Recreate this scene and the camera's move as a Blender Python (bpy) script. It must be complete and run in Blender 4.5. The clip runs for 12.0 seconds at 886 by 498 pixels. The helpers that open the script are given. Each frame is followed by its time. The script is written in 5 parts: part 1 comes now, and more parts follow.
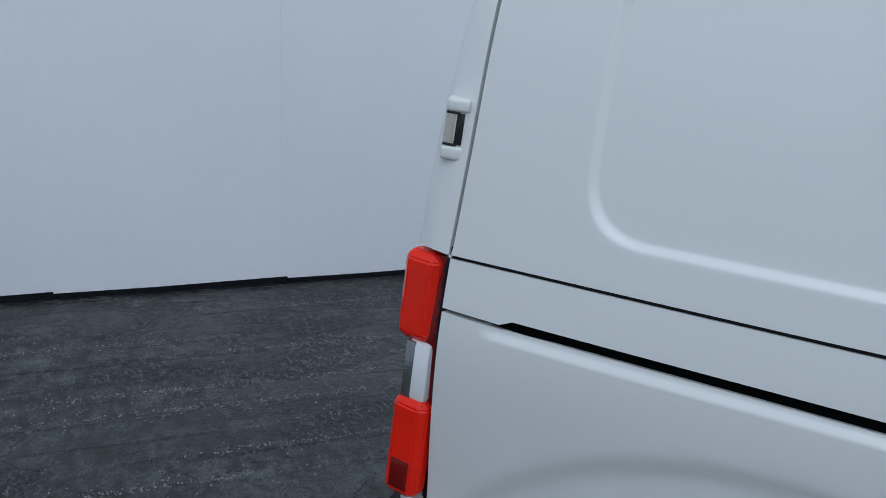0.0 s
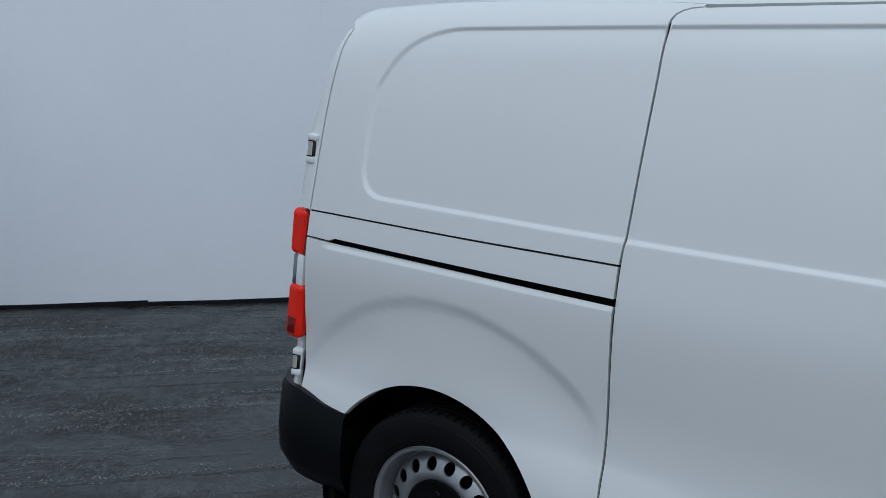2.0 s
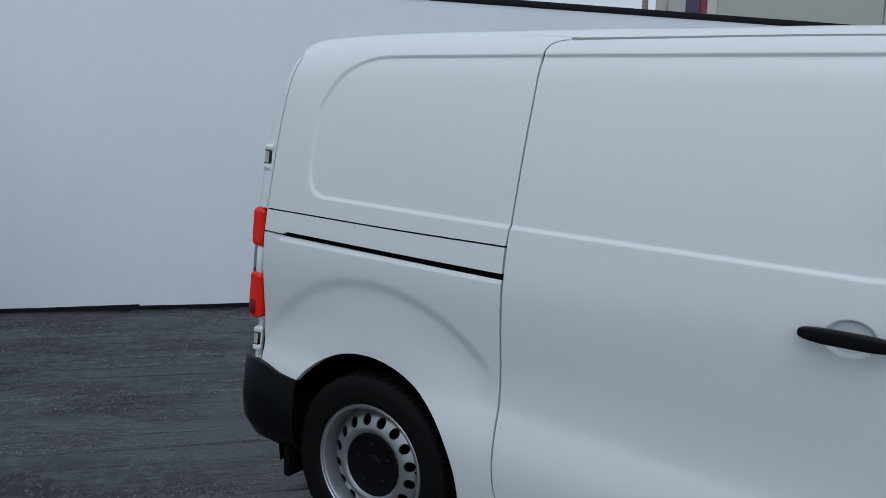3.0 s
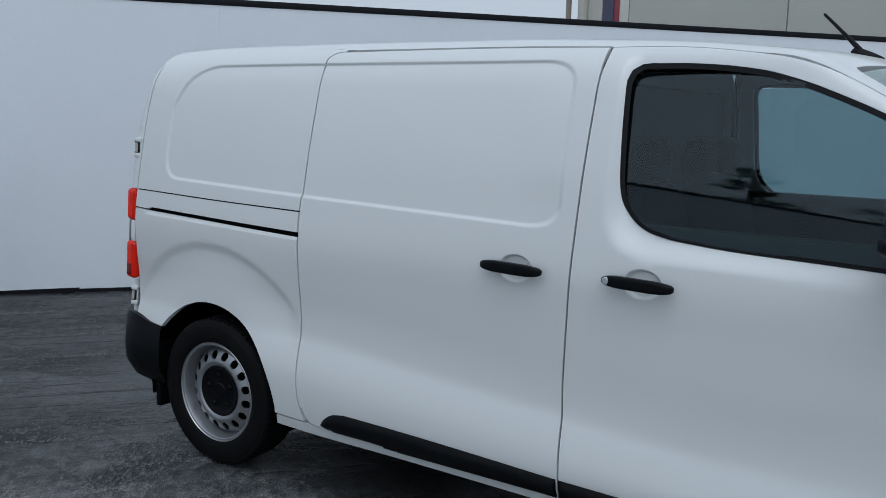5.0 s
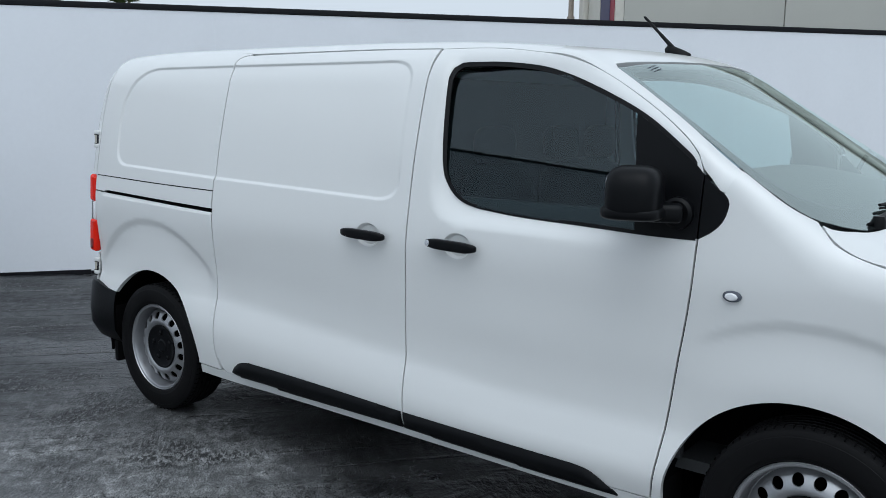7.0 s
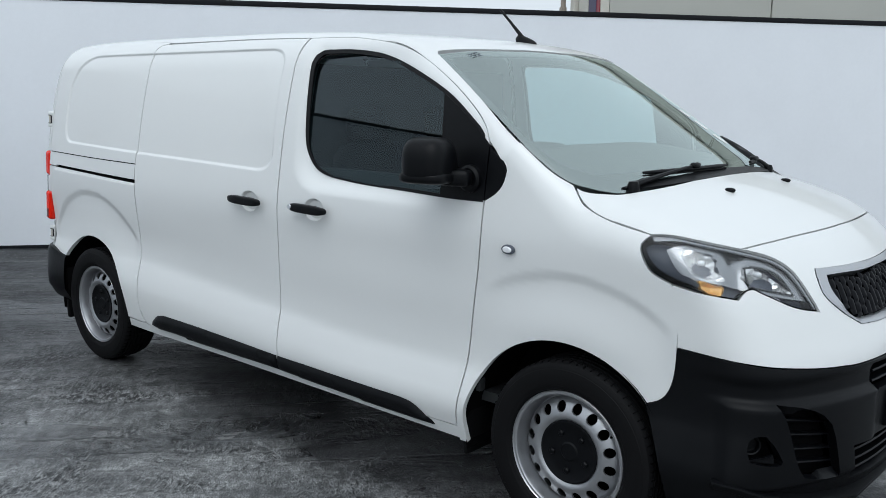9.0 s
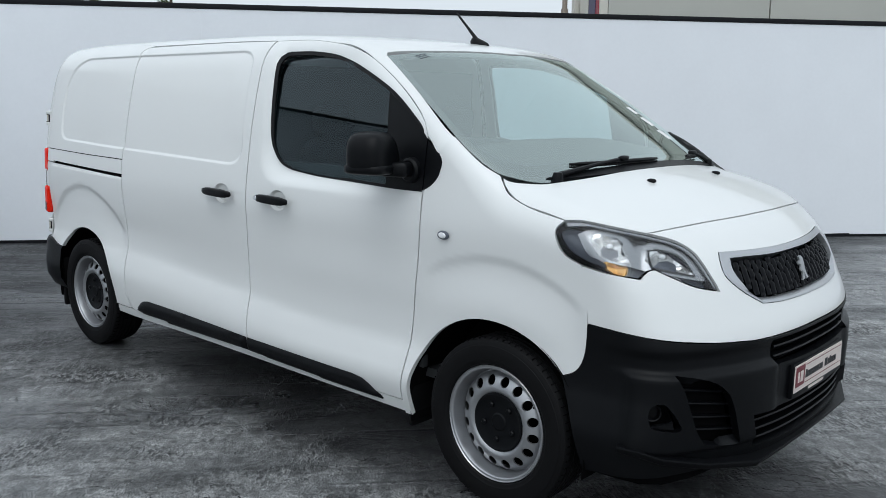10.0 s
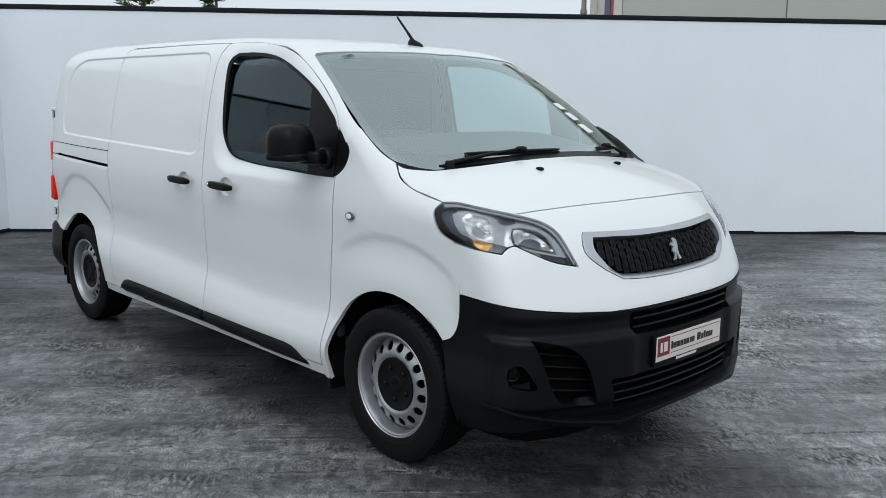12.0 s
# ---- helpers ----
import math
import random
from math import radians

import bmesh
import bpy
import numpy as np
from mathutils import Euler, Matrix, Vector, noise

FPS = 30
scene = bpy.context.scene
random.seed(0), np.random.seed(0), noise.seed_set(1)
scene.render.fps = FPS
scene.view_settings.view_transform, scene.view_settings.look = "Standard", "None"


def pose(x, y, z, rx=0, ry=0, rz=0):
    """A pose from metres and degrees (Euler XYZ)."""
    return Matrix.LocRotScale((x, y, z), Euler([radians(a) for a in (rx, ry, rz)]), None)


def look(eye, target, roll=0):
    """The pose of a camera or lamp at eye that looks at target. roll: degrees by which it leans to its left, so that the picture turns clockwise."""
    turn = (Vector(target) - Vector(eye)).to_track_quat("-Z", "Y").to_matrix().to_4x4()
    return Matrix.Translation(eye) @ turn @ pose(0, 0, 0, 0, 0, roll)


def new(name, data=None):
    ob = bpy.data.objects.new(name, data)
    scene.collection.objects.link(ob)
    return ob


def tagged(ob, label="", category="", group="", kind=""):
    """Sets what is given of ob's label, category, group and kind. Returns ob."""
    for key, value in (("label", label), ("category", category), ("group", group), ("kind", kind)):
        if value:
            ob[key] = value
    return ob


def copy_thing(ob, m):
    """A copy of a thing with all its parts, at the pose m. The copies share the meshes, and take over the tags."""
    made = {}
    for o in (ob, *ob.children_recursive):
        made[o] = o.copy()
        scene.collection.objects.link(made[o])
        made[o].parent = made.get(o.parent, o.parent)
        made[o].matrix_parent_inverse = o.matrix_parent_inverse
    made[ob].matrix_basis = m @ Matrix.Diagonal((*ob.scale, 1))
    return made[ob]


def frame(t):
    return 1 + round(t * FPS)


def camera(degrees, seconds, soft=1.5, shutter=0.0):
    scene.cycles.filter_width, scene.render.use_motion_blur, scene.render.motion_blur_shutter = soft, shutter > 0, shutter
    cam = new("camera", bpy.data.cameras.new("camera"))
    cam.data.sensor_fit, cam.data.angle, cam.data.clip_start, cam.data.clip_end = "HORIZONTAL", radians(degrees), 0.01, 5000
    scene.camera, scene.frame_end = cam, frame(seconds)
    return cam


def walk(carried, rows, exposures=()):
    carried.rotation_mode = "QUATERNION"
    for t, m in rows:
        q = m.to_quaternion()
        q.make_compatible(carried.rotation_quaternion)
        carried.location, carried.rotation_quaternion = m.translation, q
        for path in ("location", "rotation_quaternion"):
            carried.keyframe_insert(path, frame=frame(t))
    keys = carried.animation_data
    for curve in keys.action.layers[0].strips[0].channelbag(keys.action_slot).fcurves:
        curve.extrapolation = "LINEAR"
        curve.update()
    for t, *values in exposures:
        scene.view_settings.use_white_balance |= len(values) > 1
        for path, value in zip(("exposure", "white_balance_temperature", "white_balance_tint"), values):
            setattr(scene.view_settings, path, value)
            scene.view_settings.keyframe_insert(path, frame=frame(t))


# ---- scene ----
from mathutils import geometry

cam = camera(54.13, 12.0, soft=0.7)
PATH = [
    (0, (0.033, -2.017, 1.576), (-0.834, -0.294, 1.049), 2.96),
    (0.5, (0.351, -2.279, 1.607), (-0.689, -0.638, 1.132), -0.43),
    (1, (0.648, -2.548, 1.597), (-0.378, -0.893, 1.141), -1.00),
    (1.5, (1.002, -2.739, 1.592), (-0.056, -1.099, 1.156), 1.63),
    (2, (1.340, -2.904, 1.606), (0.247, -1.269, 1.246), 2.34),
    (2.5, (1.587, -3.096, 1.604), (0.485, -1.458, 1.284), 2.06),
    (3, (1.838, -3.204, 1.599), (0.738, -1.564, 1.287), 2.11),
    (5, (2.906, -3.476, 1.594), (1.820, -1.824, 1.287), 1.34),
    (5.5, (3.137, -3.507, 1.582), (2.023, -1.875, 1.273), 1.23),
    (6, (3.382, -3.539, 1.577), (2.243, -1.926, 1.259), 1.36),
    (6.5, (3.631, -3.525, 1.590), (2.462, -1.934, 1.274), 0.99),
    (8.5, (4.601, -3.423, 1.559), (3.338, -1.908, 1.227), 0.82),
    (9, (4.817, -3.389, 1.557), (3.538, -1.889, 1.220), 0.86),
    (9.5, (5.040, -3.403, 1.539), (3.743, -1.917, 1.203), 0.87),
    (10, (5.239, -3.382, 1.547), (3.918, -1.918, 1.212), 0.73),
    (10.5, (5.470, -3.309, 1.548), (4.135, -1.858, 1.212), 0.79),
    (11, (5.651, -3.251, 1.540), (4.300, -1.815, 1.203), 0.88),
    (11.5, (5.847, -3.237, 1.525), (4.466, -1.831, 1.186), 0.99),
    (12, (5.986, -3.209, 1.534), (4.565, -1.843, 1.198), 0.72),
]
EXPOSURES = [(0.0, -0.29, 5560, 6), (3.0, -0.37, 5630, 6), (5.5, -0.34, 5690, 6), (6.5, -0.10, 5780, 6), (8.5, 0.17, 5990, 6), (12.0, 0.13, 6060, 6)]
walk(cam, [(t, look(eye, target, roll)) for t, eye, target, roll in PATH], EXPOSURES)

# ---- world and light: overcast daylight ----
world = bpy.data.worlds.new("overcast_sky")
scene.world = world
world.use_nodes = True
wn = world.node_tree
sky = wn.nodes.new("ShaderNodeTexSky")
sky.sky_type, sky.sun_disc = "NISHITA", False
sky.sun_elevation, sky.sun_rotation = radians(64), radians(150)
sky.air_density, sky.dust_density = 1.0, 7.0
soft_sky = wn.nodes.new("ShaderNodeHueSaturation")
soft_sky.inputs["Saturation"].default_value = 0.25
veil = wn.nodes.new("ShaderNodeMix")
veil.data_type = "RGBA"
veil.inputs["Factor"].default_value = 0.72
veil.inputs["B"].default_value = (7.6, 7.9, 8.2, 1)
background = wn.nodes["Background"]
background.inputs["Strength"].default_value = 0.115
wn.links.new(sky.outputs[0], soft_sky.inputs["Color"])
wn.links.new(soft_sky.outputs[0], veil.inputs["A"])
wn.links.new(veil.outputs["Result"], background.inputs["Color"])
sun_data = bpy.data.lights.new("sun", "SUN")
sun_data.energy, sun_data.angle, sun_data.color = 0.5, radians(50), (1.0, 0.98, 0.95)
sun = new("sun", sun_data)
sun.matrix_world = look((0, 0, 20), (-6.0, 8.5, 8.0))


# ---- materials ----
def material(name, colour, rough=0.5, metal=0.0, vary=0.06, scale=6.0, bump=0.0, bump_scale=60.0, coat=0.0, spec=0.5, fine=0.0, fine_scale=120.0):
    """A principled surface whose colour drifts at two scales, with fine relief."""
    m = bpy.data.materials.new(name)
    m.use_nodes = True
    n, link = m.node_tree.nodes, m.node_tree.links
    b = n["Principled BSDF"]
    b.inputs["Base Color"].default_value = (*colour, 1)
    b.inputs["Roughness"].default_value, b.inputs["Metallic"].default_value = rough, metal
    b.inputs["Coat Weight"].default_value, b.inputs["Specular IOR Level"].default_value = coat, spec
    b.inputs["Coat Roughness"].default_value = 0.06
    place = n.new("ShaderNodeTexCoord")
    if vary or fine:
        one, two, mix = n.new("ShaderNodeTexNoise"), n.new("ShaderNodeTexNoise"), n.new("ShaderNodeMix")
        one.inputs["Scale"].default_value, two.inputs["Scale"].default_value = scale, fine_scale
        one.inputs["Detail"].default_value = two.inputs["Detail"].default_value = 5
        add = n.new("ShaderNodeMath")
        add.operation = "MULTIPLY_ADD"
        add.inputs[1].default_value = fine / max(vary, 1e-4)
        mix.data_type = "RGBA"
        mix.inputs["A"].default_value = (*[c * (1 - vary) for c in colour], 1)
        mix.inputs["B"].default_value = (*[min(c * (1 + vary), 1) for c in colour], 1)
        for tex in (one, two):
            link.new(place.outputs["Object"], tex.inputs["Vector"])
        link.new(two.outputs["Fac"], add.inputs[0])
        link.new(one.outputs["Fac"], add.inputs[2])
        link.new(add.outputs[0], mix.inputs["Factor"])
        link.new(mix.outputs["Result"], b.inputs["Base Color"])
    if bump:
        tex, relief = n.new("ShaderNodeTexNoise"), n.new("ShaderNodeBump")
        tex.inputs["Scale"].default_value, tex.inputs["Detail"].default_value = bump_scale, 4
        relief.inputs["Strength"].default_value, relief.inputs["Distance"].default_value = 1.0, bump
        link.new(place.outputs["Object"], tex.inputs["Vector"])
        link.new(tex.outputs["Fac"], relief.inputs["Height"])
        link.new(relief.outputs[0], b.inputs["Normal"])
    return m


def glazing(name, tint, facing_gloss=0.045, shine_tint=(1, 1, 1)):
    """Thin tinted glass: what is behind shows through, the gloss grows at a slant on both sides alike."""
    m = bpy.data.materials.new(name)
    m.use_nodes = True
    n, link = m.node_tree.nodes, m.node_tree.links
    n.remove(n["Principled BSDF"])
    clear, shine, mix, slant = n.new("ShaderNodeBsdfTransparent"), n.new("ShaderNodeBsdfGlossy"), n.new("ShaderNodeMixShader"), n.new("ShaderNodeLayerWeight")
    clear.inputs[0].default_value = (*tint, 1)
    shine.inputs["Roughness"].default_value = 0.01
    shine.inputs[0].default_value = (*shine_tint, 1)
    slant.inputs["Blend"].default_value = 0.5
    fifth, fit = n.new("ShaderNodeMath"), n.new("ShaderNodeMath")
    fifth.operation, fit.operation = "POWER", "MULTIPLY_ADD"
    fifth.inputs[1].default_value = 5.0
    fit.inputs[1].default_value, fit.inputs[2].default_value = 1 - facing_gloss, facing_gloss
    link.new(slant.outputs["Facing"], fifth.inputs[0])
    link.new(fifth.outputs[0], fit.inputs[0])
    link.new(fit.outputs[0], mix.inputs[0])
    link.new(clear.outputs[0], mix.inputs[1])
    link.new(shine.outputs[0], mix.inputs[2])
    link.new(mix.outputs[0], n["Material Output"].inputs[0])
    return m


PAINT = material("white_paint", (0.75, 0.76, 0.755), 0.28, vary=0.012, scale=2.0, coat=0.6, fine=0.006, fine_scale=300)
PLASTIC = material("black_plastic", (0.0030, 0.0034, 0.0044), 0.38, vary=0.15, scale=5, bump=0.0002, bump_scale=900, spec=0.15)
GLOSS_BLACK = material("gloss_black", (0.012, 0.012, 0.014), 0.18, vary=0.1)
GRILLE_BLACK = material("grille_black", (0.003, 0.0034, 0.005), 0.32, vary=0.15, spec=0.10)
DULL_SILVER = material("dull_silver", (0.42, 0.43, 0.44), 0.35, 0.85, vary=0.1, scale=30)
FRAME_SILVER = material("brushed_silver", (0.50, 0.51, 0.53), 0.30, 0.85, vary=0.05, scale=30)
RUBBER = material("rubber", (0.0035, 0.0035, 0.004), 0.6, vary=0.25, scale=9, bump=0.0006, bump_scale=150, spec=0.14, fine=0.15)
SEAL = material("rubber_seal", (0.005, 0.005, 0.006), 0.5, vary=0.1, spec=0.2)
DARK = material("dark_cavity", (0.003, 0.003, 0.0035), 0.9, vary=0.1, spec=0.05)
STEEL = material("silver_wheel_paint", (0.40, 0.405, 0.42), 0.34, 0.85, vary=0.06, scale=8, bump=0.0003, bump_scale=120, fine=0.05)
CHROME = material("satin_chrome", (0.74, 0.75, 0.77), 0.22, 0.9, vary=0.03)
BRIGHT = material("bright_reflector", (0.92, 0.92, 0.93), 0.08, 1.0, vary=0.02)
REFLECTOR = material("fluted_reflector", (0.88, 0.88, 0.87), 0.26, 0.75, vary=0.08, scale=40, bump=0.003, bump_scale=40)
BEZEL = material("grey_lamp_bezel", (0.34, 0.345, 0.355), 0.20, 0.85, vary=0.06)
SMOKE = material("lamp_housing", (0.085, 0.095, 0.120), 0.25, vary=0.15)
AMBER = material("amber_lens", (0.95, 0.47, 0.14), 0.2, 0.5, vary=0.25, scale=70, bump=0.003, bump_scale=60)
RED = material("red_lens", (0.78, 0.016, 0.004), 0.14, vary=0.12, scale=14, spec=0.28)
RED_DEEP = material("dark_red_lens", (0.16, 0.006, 0.005), 0.15, vary=0.1, spec=0.35)
CLEAR_WHITE = material("clear_lens_white", (0.80, 0.81, 0.83), 0.12, vary=0.06, coat=1.0)
HINGE_WHITE = material("worn_white_metal", (0.66, 0.67, 0.66), 0.42, vary=0.14, scale=60, fine=0.1, fine_scale=350)
PIN_METAL = material("bare_pin_metal", (0.55, 0.52, 0.46), 0.35, 0.5, vary=0.2, scale=90, fine=0.1, fine_scale=400)
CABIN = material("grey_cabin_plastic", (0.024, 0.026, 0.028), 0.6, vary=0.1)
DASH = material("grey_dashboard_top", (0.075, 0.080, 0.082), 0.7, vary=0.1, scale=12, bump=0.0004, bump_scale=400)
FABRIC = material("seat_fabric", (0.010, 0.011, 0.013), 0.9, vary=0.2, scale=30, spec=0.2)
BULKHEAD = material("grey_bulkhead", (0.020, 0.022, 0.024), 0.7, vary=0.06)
SIDE_GLASS = glazing("side_glass", (0.42, 0.55, 0.58), 0.06, (0.82, 0.94, 1.0))
SCREEN_GLASS = glazing("windscreen_glass", (0.88, 0.96, 0.93), 0.36, (0.90, 1.0, 0.97))
LENS_GLASS = glazing("headlight_lens", (0.95, 0.96, 0.97), 0.045)
PLATE_WHITE = material("plate_face", (0.72, 0.64, 0.60), 0.35, vary=0.03)
PLATE_RED = material("plate_red", (0.16, 0.02, 0.03), 0.35, vary=0.05)
PAPER = material("white_paper", (0.78, 0.79, 0.77), 0.7, vary=0.08, scale=60)
INK = material("black_ink", (0.02, 0.02, 0.022), 0.4, vary=0.05)


def asphalt():
    """Worn yard coating: smooth film, rows of open stone parallel to the hoarding, pale flakes, cracks, damp and
    painted shade under the van.
    """
    m = bpy.data.materials.new("worn_yard_surface")
    m.use_nodes = True
    n, link = m.node_tree.nodes, m.node_tree.links
    b = n["Principled BSDF"]
    place, local, split = n.new("ShaderNodeTexCoord"), n.new("ShaderNodeMapping"), n.new("ShaderNodeSeparateXYZ")
    local.vector_type = "TEXTURE"
    local.inputs["Location"].default_value = (-4.3, 0.3, 0)
    local.inputs["Rotation"].default_value = (0, 0, radians(49.57))
    link.new(place.outputs["Object"], local.inputs[0])
    link.new(local.outputs[0], split.inputs[0])

    def put(sock, v):
        if isinstance(v, (int, float)):
            sock.default_value = v
        elif isinstance(v, tuple):
            sock.default_value = (*v, 1)
        else:
            link.new(v, sock)

    def noise_at(scale, detail=6, rough=0.6, stretch=(1, 1, 1), warp=0.0):
        mp, tex = n.new("ShaderNodeMapping"), n.new("ShaderNodeTexNoise")
        mp.inputs["Scale"].default_value = stretch
        link.new(local.outputs[0], mp.inputs[0])
        link.new(mp.outputs[0], tex.inputs["Vector"])
        for name, v in (("Scale", scale), ("Detail", detail), ("Roughness", rough), ("Distortion", warp)):
            tex.inputs[name].default_value = v
        return tex.outputs["Fac"]

    def maths(kind, a, c=0.0, e=0.0):
        k = n.new("ShaderNodeMath")
        k.operation = kind
        for sock, v in zip(k.inputs, (a, c, e)):
            put(sock, v)
        return k.outputs[0]

    def ease(src, lo, hi, a=0.0, c=1.0):
        k = n.new("ShaderNodeMapRange")
        k.interpolation_type = "SMOOTHSTEP"
        for name, v in (("Value", src), ("From Min", lo), ("From Max", hi), ("To Min", a), ("To Max", c)):
            put(k.inputs[name], v)
        return k.outputs[0]

    def mixed(kind, fac, a, c):
        mx = n.new("ShaderNodeMix")
        mx.data_type, mx.blend_type = "RGBA", kind
        for sock, v in (("Factor", fac), ("A", a), ("B", c)):
            put(mx.inputs[sock], v)
        return mx.outputs["Result"]

    streak = noise_at(2.4, 8, 0.62, (0.7, 1.2, 1), 0.4)
    patch = noise_at(0.5, 5, 0.55, (0.8, 1.1, 1), 0.5)
    blotch = noise_at(1.7, 6, 0.6, (0.7, 1.3, 1), 0.6)
    stones = noise_at(36, 3, 0.55, (1.5, 0.6, 1), 0.5)
    chips = noise_at(15, 6, 0.68, (1.25, 0.65, 1), 0.5)
    grain = noise_at(95, 3, 0.7, (1.5, 0.55, 1))
    scuff = noise_at(4.5, 7, 0.7, (0.28, 2.4, 1), 0.3)
    flake = noise_at(5.0, 8, 0.66, (1.0, 0.9, 1), 0.8)
    crack = noise_at(2.6, 5, 0.55, (0.8, 1.1, 1), 0.3)
    broken = noise_at(1.3, 4, 0.6, (0.6, 2.0, 1))
    # rows of open stone, about a hand's length apart
    wander = maths("MULTIPLY_ADD", blotch, 0.06, split.outputs["Y"])
    wave = maths("ABSOLUTE", maths("SINE", maths("MULTIPLY", wander, math.pi / 0.19)))
    rows = maths("MULTIPLY", ease(wave, 0.30, 0.05), ease(broken, 0.46, 0.60))
    pitted = maths("MAXIMUM", rows, ease(blotch, 0.47, 0.62))
    # tone goes paler away from the hoarding and further along it
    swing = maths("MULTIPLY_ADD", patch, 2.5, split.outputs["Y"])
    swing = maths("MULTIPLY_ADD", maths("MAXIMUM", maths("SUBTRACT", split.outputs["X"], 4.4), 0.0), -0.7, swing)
    paleness = ease(swing, -2.0, -4.3)
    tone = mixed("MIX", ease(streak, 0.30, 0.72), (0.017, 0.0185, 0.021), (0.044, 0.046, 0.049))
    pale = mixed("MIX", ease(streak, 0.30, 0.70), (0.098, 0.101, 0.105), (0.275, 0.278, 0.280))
    tone = mixed("MIX", paleness, tone, pale)
    tone = mixed("MULTIPLY", 1.0, tone, mixed("MIX", ease(patch, 0.34, 0.66), (0.62, 0.62, 0.62), (1.25, 1.25, 1.24)))
    tone = mixed("MULTIPLY", maths("MULTIPLY_ADD", paleness, -0.30, 0.9), tone, mixed("MIX", ease(chips, 0.36, 0.66), (0.30, 0.30, 0.30), (1.75, 1.75, 1.75)))
    tone = mixed("MULTIPLY", maths("MULTIPLY_ADD", paleness, -0.05, 1.0), tone, mixed("MIX", ease(grain, 0.32, 0.68), (0.35, 0.35, 0.35), (1.65, 1.65, 1.65)))
    tone = mixed("MULTIPLY", 0.6, tone, mixed("MIX", ease(scuff, 0.34, 0.66), (0.60, 0.60, 0.60), (1.40, 1.40, 1.39)))
    pit = maths("MULTIPLY", pitted, ease(stones, 0.50, 0.44))
    speck = maths("MULTIPLY", pitted, ease(stones, 0.60, 0.64))
    tone = mixed("MIX", maths("MULTIPLY", pit, 0.88), tone, (0.008, 0.008, 0.009))
    tone = mixed("MIX", maths("MULTIPLY", speck, maths("MULTIPLY_ADD", paleness, 0.5, 0.3)), tone, (0.30, 0.30, 0.295))
    peel = maths("MULTIPLY", ease(flake, 0.605, 0.635), maths("MULTIPLY", ease(broken, 0.40, 0.55), maths("MULTIPLY_ADD", paleness, 0.8, 0.2)))
    tone = mixed("MIX", maths("MULTIPLY", peel, 0.65), tone, (0.27, 0.27, 0.265))
    split_line = maths("MULTIPLY", ease(maths("ABSOLUTE", maths("SUBTRACT", crack, 0.5)), 0.007, 0.002), ease(streak, 0.50, 0.58))
    tone = mixed("MIX", maths("MULTIPLY", split_line, 0.75), tone, (0.012, 0.012, 0.013))
    # uneven damp oval that also paints in the shade beneath the van
    van_oval, reach = n.new("ShaderNodeMapping"), n.new("ShaderNodeVectorMath")
    van_oval.vector_type, reach.operation = "TEXTURE", "LENGTH"
    van_oval.inputs["Location"].default_value, van_oval.inputs["Scale"].default_value = (2.3, -0.20, 0), (2.8, 0.85, 1)
    link.new(place.outputs["Object"], van_oval.inputs[0])
    link.new(van_oval.outputs[0], reach.inputs[0])
    damp_shade = ease(maths("MULTIPLY_ADD", blotch, 0.9, reach.outputs["Value"]), 1.55, 1.25)
    tone = mixed("MULTIPLY", damp_shade, tone, (0.24, 0.24, 0.25))
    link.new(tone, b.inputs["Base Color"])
    rough = maths("ADD", ease(patch, 0.38, 0.62, 0.24, 0.58), maths("MULTIPLY", maths("MAXIMUM", pitted, peel), 0.12))
    link.new(rough, b.inputs["Roughness"])
    b.inputs["Specular IOR Level"].default_value = 0.5
    height = maths("MULTIPLY_ADD", chips, 0.35, maths("MULTIPLY", stones, maths("MULTIPLY_ADD", pitted, 0.9, 0.12)))
    height = maths("ADD", height, maths("MULTIPLY", peel, 0.25))
    height = maths("SUBTRACT", height, maths("MULTIPLY", split_line, 0.6))
    relief = n.new("ShaderNodeBump")
    relief.inputs["Strength"].default_value, relief.inputs["Distance"].default_value = 1.0, 0.016
    link.new(height, relief.inputs["Height"])
    link.new(relief.outputs[0], b.inputs["Normal"])
    return m


ASPHALT = asphalt()
HOARDING = material("white_hoarding_sheet", (0.82, 0.84, 0.875), 0.5, vary=0.045, scale=1.3, bump=0.004, bump_scale=1.6, spec=0.35, fine=0.02, fine_scale=25)
GRIT = material("stone_chips", (0.17, 0.17, 0.17), 0.7, vary=0.9, scale=55, fine=0.2, fine_scale=200)
TRIM_BLACK = material("black_trim", (0.006, 0.0065, 0.009), 0.55, vary=0.2, spec=0.2)
CLADDING = material("beige_grey_cladding", (0.45, 0.45, 0.41), 0.55, vary=0.05, scale=2, fine=0.03)
CREAM = material("cream_trim", (0.58, 0.56, 0.50), 0.6, vary=0.08, scale=8, fine=0.05)
PURPLE = material("dark_purple_trim", (0.06, 0.055, 0.12), 0.5, vary=0.1)
RED_LINE = material("red_edge_trim", (0.30, 0.03, 0.05), 0.5, vary=0.1)
RUST = material("rusty_pipe", (0.30, 0.26, 0.22), 0.7, 0.2, vary=0.35, scale=25, fine=0.2)
BARK = material("bark", (0.09, 0.07, 0.05), 0.9, vary=0.3, scale=15, bump=0.01, bump_scale=30)
LEAF = material("conifer_green", (0.05, 0.075, 0.022), 0.8, vary=0.5, scale=3, spec=0.2)


